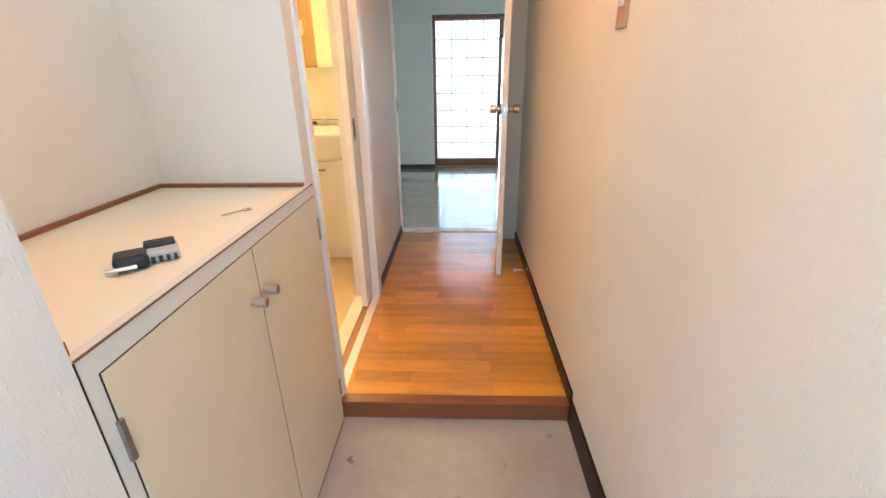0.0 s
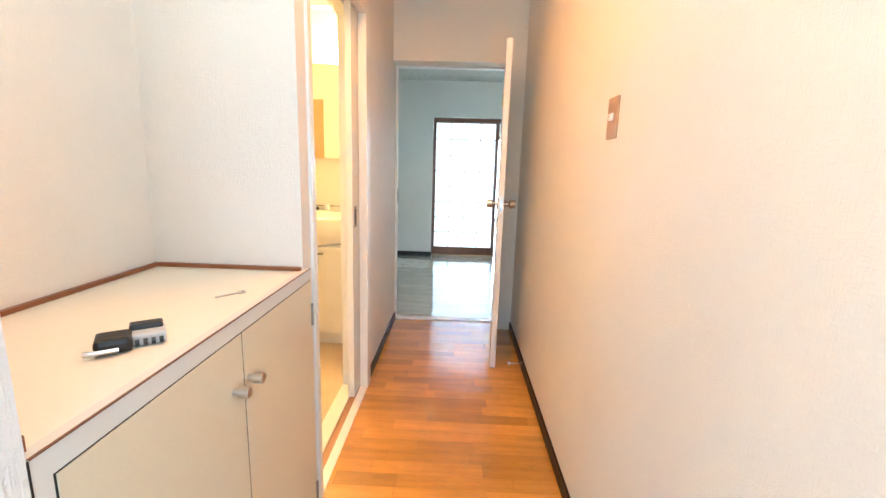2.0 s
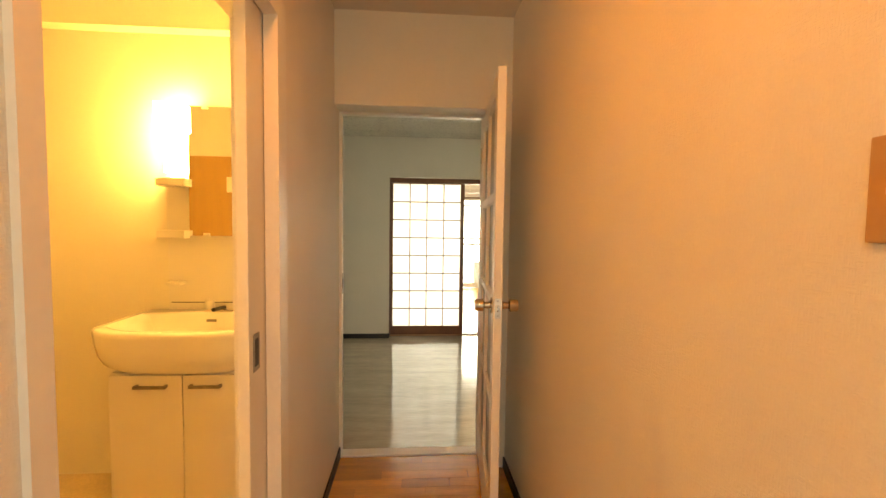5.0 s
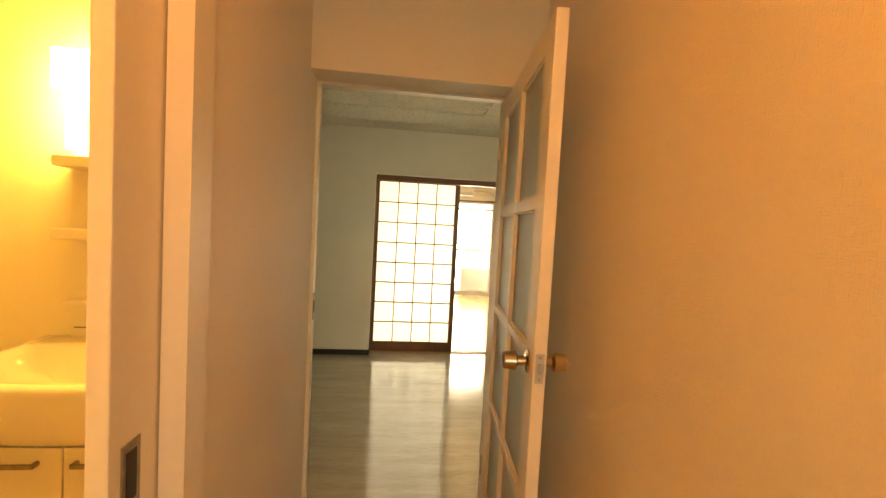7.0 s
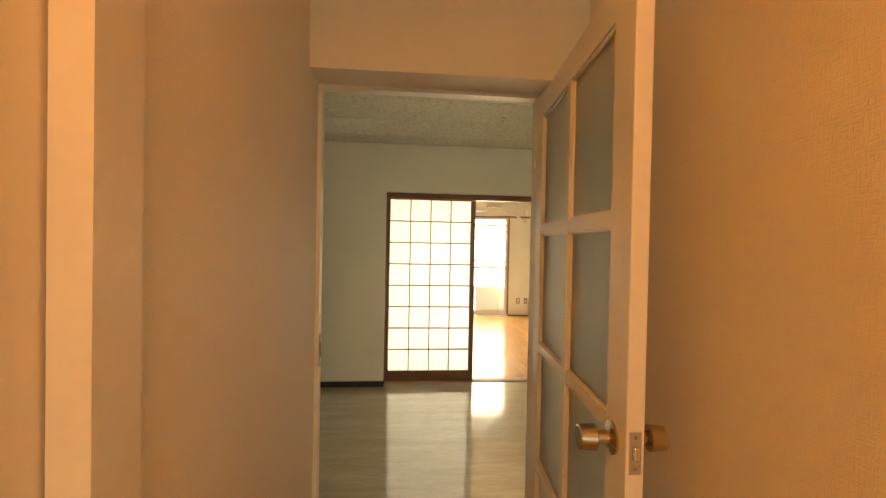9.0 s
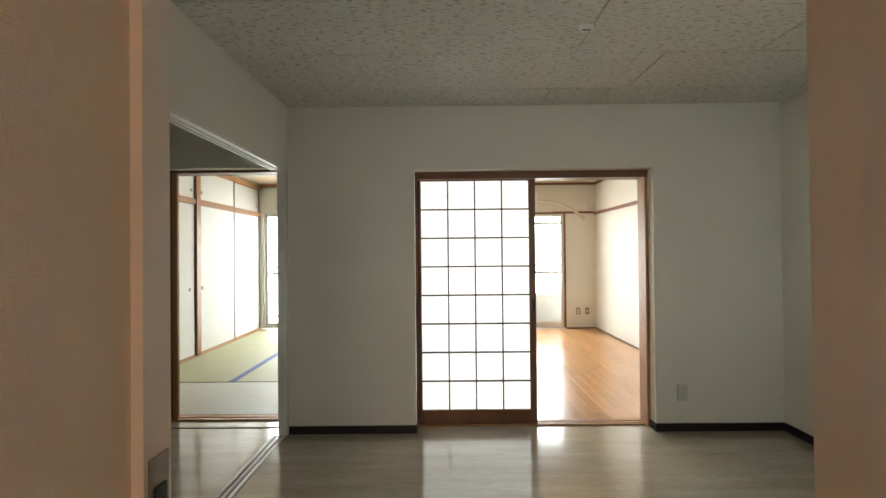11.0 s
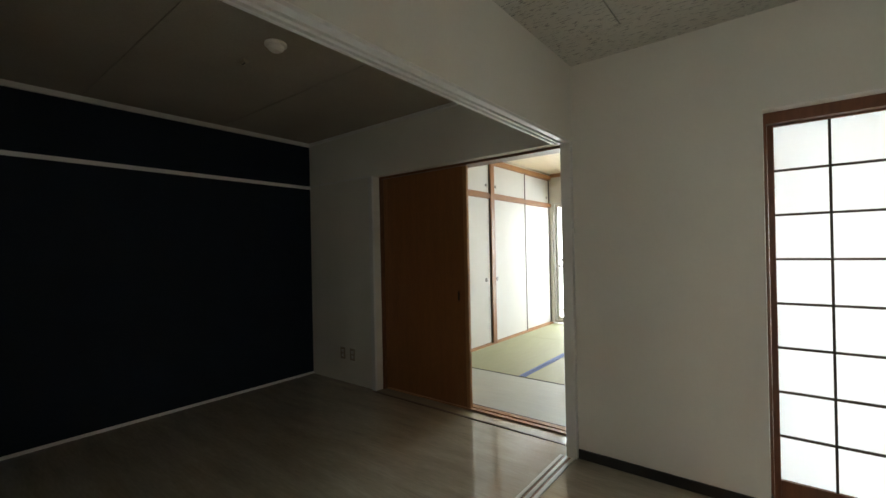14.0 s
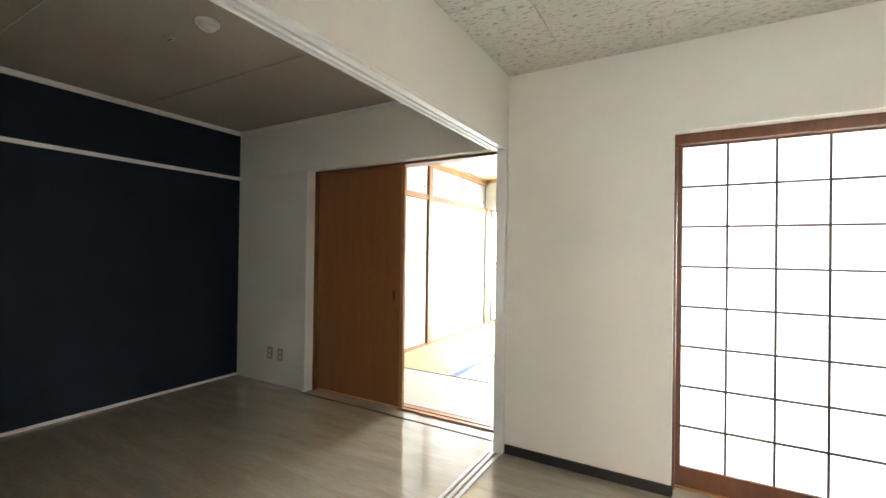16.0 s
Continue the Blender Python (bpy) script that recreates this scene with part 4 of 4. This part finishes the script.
def detector():
    d = thing("smoke_detector", (-1.713, 5.160, 2.437), "round white smoke detector on the beige ceiling", "smoke detector")
    part("base", lathe([(0, 0.058), (0.014, 0.058), (0.018, 0.052)], (-1.713, 5.160, 2.4375), (0, 0, -1), 36), M_WHITEPL, d)
    part("cap", lathe([(0, 0.044), (0.016, 0.040), (0.026, 0.026)], (-1.713, 5.160, 2.4195), (0, 0, -1), 36), M_WHITEPL, d)
    c = thing("ceiling_rose", (-2.042, 5.145, 2.437), "small brownish ceiling socket without a lamp", "ceiling socket")
    part("body", boxes((-2.074, -2.010, 5.127, 5.163, 2.417, 2.4375), bevel=0.006), M_OUTLET, c)
    part("slot", boxes((-2.062, -2.022, 5.141, 5.149, 2.4155, 2.4175)), M_BLACK, c)
    c = thing("ceiling_rose", (1.29, 5.275, 2.38), "small white ceiling socket without a lamp", "ceiling socket")
    part("body", boxes((1.258, 1.322, 5.302, 5.338, 2.358, 2.3805), bevel=0.006), M_WHITEPL, c)
    part("slot", boxes((1.27, 1.31, 5.316, 5.324, 2.3565, 2.3585)), M_BLACK, c)


detector()


# ---- bedroom ----
def window(name, x0, x1, y, z1, z0, label, transom, mid):
    w = tagged(new(name), label, "window", "", "structure")
    w.matrix_basis = w.matrix_world = pose((x0 + x1) / 2, y, z0)
    f = 0.035
    part("window_frame", boxes((x0, x0 + f, y, y + 0.09, z0, z1), (x1 - f, x1, y, y + 0.09, z0, z1), (x0 + f, x1 - f, y, y + 0.09, z1 - f, z1), (x0 + f, x1 - f, y, y + 0.09, z0, z0 + f)), M_ALU, w)
    c = (x0 + x1) / 2
    for a, b, yy in ((x0 + f, c + 0.02, y + 0.045), (c - 0.02, x1 - f, y + 0.012)):
        s = part("sash", boxes((a, a + 0.04, yy, yy + 0.026, z0 + f, z1 - f), (b - 0.04, b, yy, yy + 0.026, z0 + f, z1 - f), (a + 0.04, b - 0.04, yy, yy + 0.026, z0 + f, z0 + f + 0.05),
                              (a + 0.04, b - 0.04, yy, yy + 0.026, z1 - f - 0.04, z1 - f), (a + 0.04, b - 0.04, yy, yy + 0.026, mid - 0.02, mid + 0.02), *(((a + 0.04, b - 0.04, yy, yy + 0.026, transom - 0.02, transom + 0.02),) if transom else ())), M_ALU, w)
        g = part("pane", boxes((a + 0.04, b - 0.04, yy + 0.011, yy + 0.015, z0 + f + 0.05, z1 - f - 0.04)), M_GLASS, s)
        g.visible_shadow = False
    part("latch", boxes((x1 - 0.03, x1 - 0.01, y - 0.012, y + 0.001, 0.98, 1.06), bevel=0.003), M_WHITEPL, w)
    return w


window("window_1", 0.42, 2.665, 10.57, 1.98, 0.02, "tall aluminium sliding balcony window", 1.795, 0.955)
structure("trim_bedroom_window", boxes((2.637, 2.665, 10.545, 10.569, 0.02, 1.977), (0.42, 2.637, 10.545, 10.569, 1.949, 1.977)), M_BROWN, "brown wooden window lining", "window frame")
window("window_2", -2.58, -0.95, 10.73, 2.04, 0.02, "tall aluminium sliding window of the tatami room", 0, 0.965)


# unseen window, added as an opening for the kitchen fill lamp
def added_kitchen_window():
    w = tagged(new("window_3_added"), "frosted aluminium kitchen window, unseen, added to let in fill light", "window", "", "structure")
    w.matrix_basis = w.matrix_world = pose(1.9, 3.72, 1.1)
    part("window_frame", boxes((1.45, 1.49, 3.70, 3.76, 1.10, 1.75), (2.31, 2.35, 3.70, 3.76, 1.10, 1.75), (1.49, 2.31, 3.70, 3.76, 1.10, 1.14), (1.49, 2.31, 3.70, 3.76, 1.71, 1.75), (1.88, 1.92, 3.71, 3.75, 1.14, 1.71)), M_ALU, w)
    for a, b in ((1.49, 1.88), (1.92, 2.31)):
        part("pane", boxes((a, b, 3.728, 3.733, 1.14, 1.71)), M_FROST, w).visible_shadow = False


added_kitchen_window()


def air_conditioner():
    a = thing("air_conditioner", (1.72, 10.44, 2.06), "cream wall-mounted air conditioner over the window", "air conditioner")
    part("casing", boxes((1.33, 2.15, 10.32, 10.525, 2.05, 2.32), bevel=0.02), M_WHITEPL, a)
    part("grille", boxes((1.36, 2.12, 10.312, 10.321, 2.16, 2.29), bevel=0.003), M_WHITEPL, a)
    for i in range(3):
        part("louvre", boxes((1.36, 2.12, 10.314, 10.34, 2.065 + i * 0.022, 2.076 + i * 0.022)), M_GREYPL, a)
    part("bracket", boxes((1.4, 2.08, 10.525, 10.551, 2.08, 2.3)), M_GREYPL, a)


air_conditioner()


def duct():
    d = thing("refrigerant_pipe", (2.5, 10.49, 2.027), "beige wrapped pipe sagging along the wall", "pipe")
    cu = bpy.data.curves.new("pipe_curve", "CURVE")
    cu.dimensions, cu.bevel_depth, cu.bevel_resolution, cu.resolution_u = "3D", 0.022, 3, 8
    sp = cu.splines.new("BEZIER")
    pts = [(2.13, 10.47, 2.16), (2.435, 10.48, 2.145), (2.695, 10.49, 2.05), (2.975, 10.52, 1.872)]
    sp.bezier_points.add(len(pts) - 1)
    for b, p in zip(sp.bezier_points, pts):
        b.co = p
        b.handle_left_type = b.handle_right_type = "AUTO"
    cu.materials.append(M_HOSE)
    o = new("pipe", cu)
    o.parent = d
    o.matrix_parent_inverse = d.matrix_world.inverted()
    part("cap", lathe([(0, 0.034), (0.012, 0.034), (0.016, 0.026)], (2.975, 10.551, 1.872), (0, -1, 0)), M_HOSE, d)
    b = thing("junction_box", (2.985, 10.55, 2.06), "small cream wall box near the corner", "junction box")
    part("casing", boxes((2.96, 3.02, 10.515, 10.551, 1.992, 2.115), bevel=0.004), M_WHITEPL, b)
    part("cover", boxes((2.965, 3.015, 10.511, 10.516, 1.999, 2.108), bevel=0.002), M_WHITEPL, b)


duct()


def outdoor_unit():
    u = thing("outdoor_unit", (2.45, 11.2, -0.08), "grey-white air conditioner outdoor unit on the balcony", "outdoor unit")
    part("casing", boxes((2.08, 2.86, 11.05, 11.35, -0.02, 0.53), bevel=0.012), M_WHITEPL, u)
    part("fan_ring", lathe([(0, 0.21), (0.012, 0.21), (0.016, 0.19)], (2.36, 11.05, 0.26), (0, -1, 0), 36), M_WHITEPL, u)
    for x in (2.15, 2.72):
        part("foot", boxes((x, x + 0.05, 11.06, 11.34, -0.08, -0.02)), M_GREYPL, u)


outdoor_unit()


# added white block imitates the brightly lit reveal of the doorway wall
structure("trim_side_room_casing", boxes((-2.530, -2.4815, 6.542, 6.634, 0.0, 1.978), bevel=0.004), M_WHITE, "white block standing in for the lit wall reveal beside the sliding door", "trim")
structure("trim_side_room_rail", boxes((-3.468, -2.530, 6.556, 6.567, 1.972, 1.990)), M_WHITE, "thin white picture rail", "trim")

# ---- tatami room ----
def fusuma(y0, y1, z0, z1, pull, edge, group, label):
    d = thing("fusuma_panel", (-2.625, (y0 + y1) / 2, z0), label, "fusuma", group)
    x0, x1 = (-2.646, -2.628) if edge else (-2.626, -2.608)
    part("paper_face", boxes((x0, x1, y0 + 0.026, y1 - 0.026, z0 + 0.012, z1 - 0.012)), M_FUSUMA, d)
    # side borders are overwide: dark colour also stands for the overlap's shadow gap
    part("border", boxes((x0 - 0.001, x1 + 0.004, y0, y0 + 0.026, z0, z1)), M_BAR, d, "dark lacquered edge, widened to cover the shadow gap")
    part("border", boxes((x0 - 0.001, x1 + 0.004, y1 - 0.026, y1, z0, z1)), M_BAR, d, "dark lacquered edge, widened to cover the shadow gap")
    part("border", boxes((x0 - 0.001, x1 + 0.002, y0 + 0.026, y1 - 0.026, z0, z0 + 0.012)), M_CLOSETPOST, d)
    part("border", boxes((x0 - 0.001, x1 + 0.002, y0 + 0.026, y1 - 0.026, z1 - 0.012, z1)), M_CLOSETPOST, d)
    if pull:
        r = 0.026 if z1 < 2 else 0.020
        p = part("finger_pull", lathe([(0, r), (0.003, r), (0.004, r * 0.8)], (x1, pull[0], pull[1]), (1, 0, 0), 24), M_BLACK, d, "round black finger pull")
        part("cup", lathe([(0, r * 0.62), (0.0012, r * 0.62)], (x1 + 0.004, pull[0], pull[1]), (1, 0, 0), 20), M_HINGE, p)


LOWER, UPPER = "white papered closet door with a dark edge", "small white papered overhead closet door"
for y0, y1, pl, pu, e in ((6.86, 7.835, None, None, True), (7.825, 8.775, (8.655, 0.872), (8.69, 2.135), False), (8.865, 9.8, (8.928, 0.872), (8.925, 2.135), False), (9.79, 10.705, None, (10.61, 2.13), True)):
    fusuma(y0, y1, 0.022, 1.967, pl, e, "closet doors", LOWER)
    fusuma(y0, y1, 2.027, 2.43, pu, e, "overhead closet doors", UPPER)
structure("post_closet", boxes((-2.69, -2.585, 8.775, 8.865, 0.0, 2.43), bevel=0.003), M_CLOSETPOST, "honey-brown wooden closet post", "post")
structure("trim_closet_rail", boxes((-2.67, -2.59, 6.82, 8.775, 1.967, 2.027), (-2.67, -2.59, 8.865, 10.71, 1.967, 2.027)), M_CLOSETPOST, "honey-brown closet rail", "trim")


def mats():
    def one(x0, x1, y0, y1, material, heri, label):
        t = thing("tatami_mat", ((x0 + x1) / 2, (y0 + y1) / 2, -0.02), label, "tatami mat", "tatami mats")
        part("weave", boxes((x0, x1, y0, y1, -0.02, 0.0), bevel=0.003), material, t)
        for h in heri:
            part("border", boxes((*h, 0.0, 0.0022)), M_HERI if h[1] - h[0] < 0.1 else M_DARKLINE, t, "woven cloth border")

    g = 0.002
    # crosswise row, its sheen painted as a paler weave
    for x0, x1 in ((-2.588, -0.72), (-0.715, 0.195)):
        one(x0, x1, 6.765, 7.69 - g, M_TATAMI_SHEEN, ((x0 + 0.002, x1 - 0.002, 7.668, 7.686), (x0 + 0.002, x1 - 0.002, 6.767, 6.795)), "tatami mat coloured paler for its sheen, with a dark border")
    for x0, x1 in ((-2.588, -1.6), (-1.597, -0.60), (-0.597, 0.195)):
        one(x0, x1, 7.69 + g, 9.49, M_TATAMI, ((x1 - 0.034, x1 - 0.001, 7.695, 9.485), (x0 + 0.001, x0 + 0.034, 7.695, 9.485)) if x0 > -2.49 else ((x1 - 0.034, x1 - 0.001, 7.695, 9.485),), "green woven tatami mat with a blue border")
        one(x0, x1, 9.493, 10.705, M_TATAMI, ((x1 - 0.034, x1 - 0.001, 9.496, 10.7),), "green woven tatami mat with a blue border")


mats()


# ---- floor planks ----
def planks(parent, x0, x1, y0, y1, width, length, along, material, seed):
    rng = random.Random(seed)
    cache = {}
    gap = 0.0002
    lo, hi = (y0, y1) if along == "x" else (x0, x1)
    a0, a1 = (x0, x1) if along == "x" else (y0, y1)
    s = lo
    while s < hi - 0.005:
        w = min(width, hi - s)
        p = a0 - rng.random() * length
        while p < a1:
            ln = length * rng.choice((0.7, 1.0, 1.0, 1.3))
            b0, b1 = max(p, a0), min(p + ln, a1)
            if b1 - b0 > 0.01:
                key = (round(b1 - b0, 2), round(w, 3))
                bb = round(b1 - b0, 2)
                if key not in cache:
                    bm = bmesh.new()
                    hx, hy = ((b1 - b0) / 2 - gap, w / 2 - gap) if along == "x" else (w / 2 - gap, (b1 - b0) / 2 - gap)
                    c = 0.0003
                    lower = [bm.verts.new((sx * hx, sy * hy, z)) for z in (-0.012, -c) for sx, sy in ((-1, -1), (1, -1), (1, 1), (-1, 1))]
                    top = [bm.verts.new((sx * (hx - c), sy * (hy - c), 0)) for sx, sy in ((-1, -1), (1, -1), (1, 1), (-1, 1))]
                    for i in range(4):
                        j = (i + 1) % 4
                        bm.faces.new((lower[i], lower[j], lower[4 + j], lower[4 + i]))
                        bm.faces.new((lower[4 + i], lower[4 + j], top[j], top[i]))
                    bm.faces.new(top)
                    cache[key] = mesh_of("plank", bm, material)
                o = new("plank", cache[key])
                o.parent = parent
                o.matrix_parent_inverse = parent.matrix_world.inverted()
                o.location = ((b0 + b1) / 2, s + w / 2, 0) if along == "x" else (s + w / 2, (b0 + b1) / 2, 0)
            p += ln
        s += width


planks(bpy.data.objects["floor_hall_base"], XL, XR, 1.838, 3.79, 0.075, 0.36, "x", M_HALLPLANK, 3)
planks(bpy.data.objects["floor_bedroom_base"], 0.3, 3.17, 6.617, 10.55, 0.10, 0.55, "y", M_R2PLANK, 5)
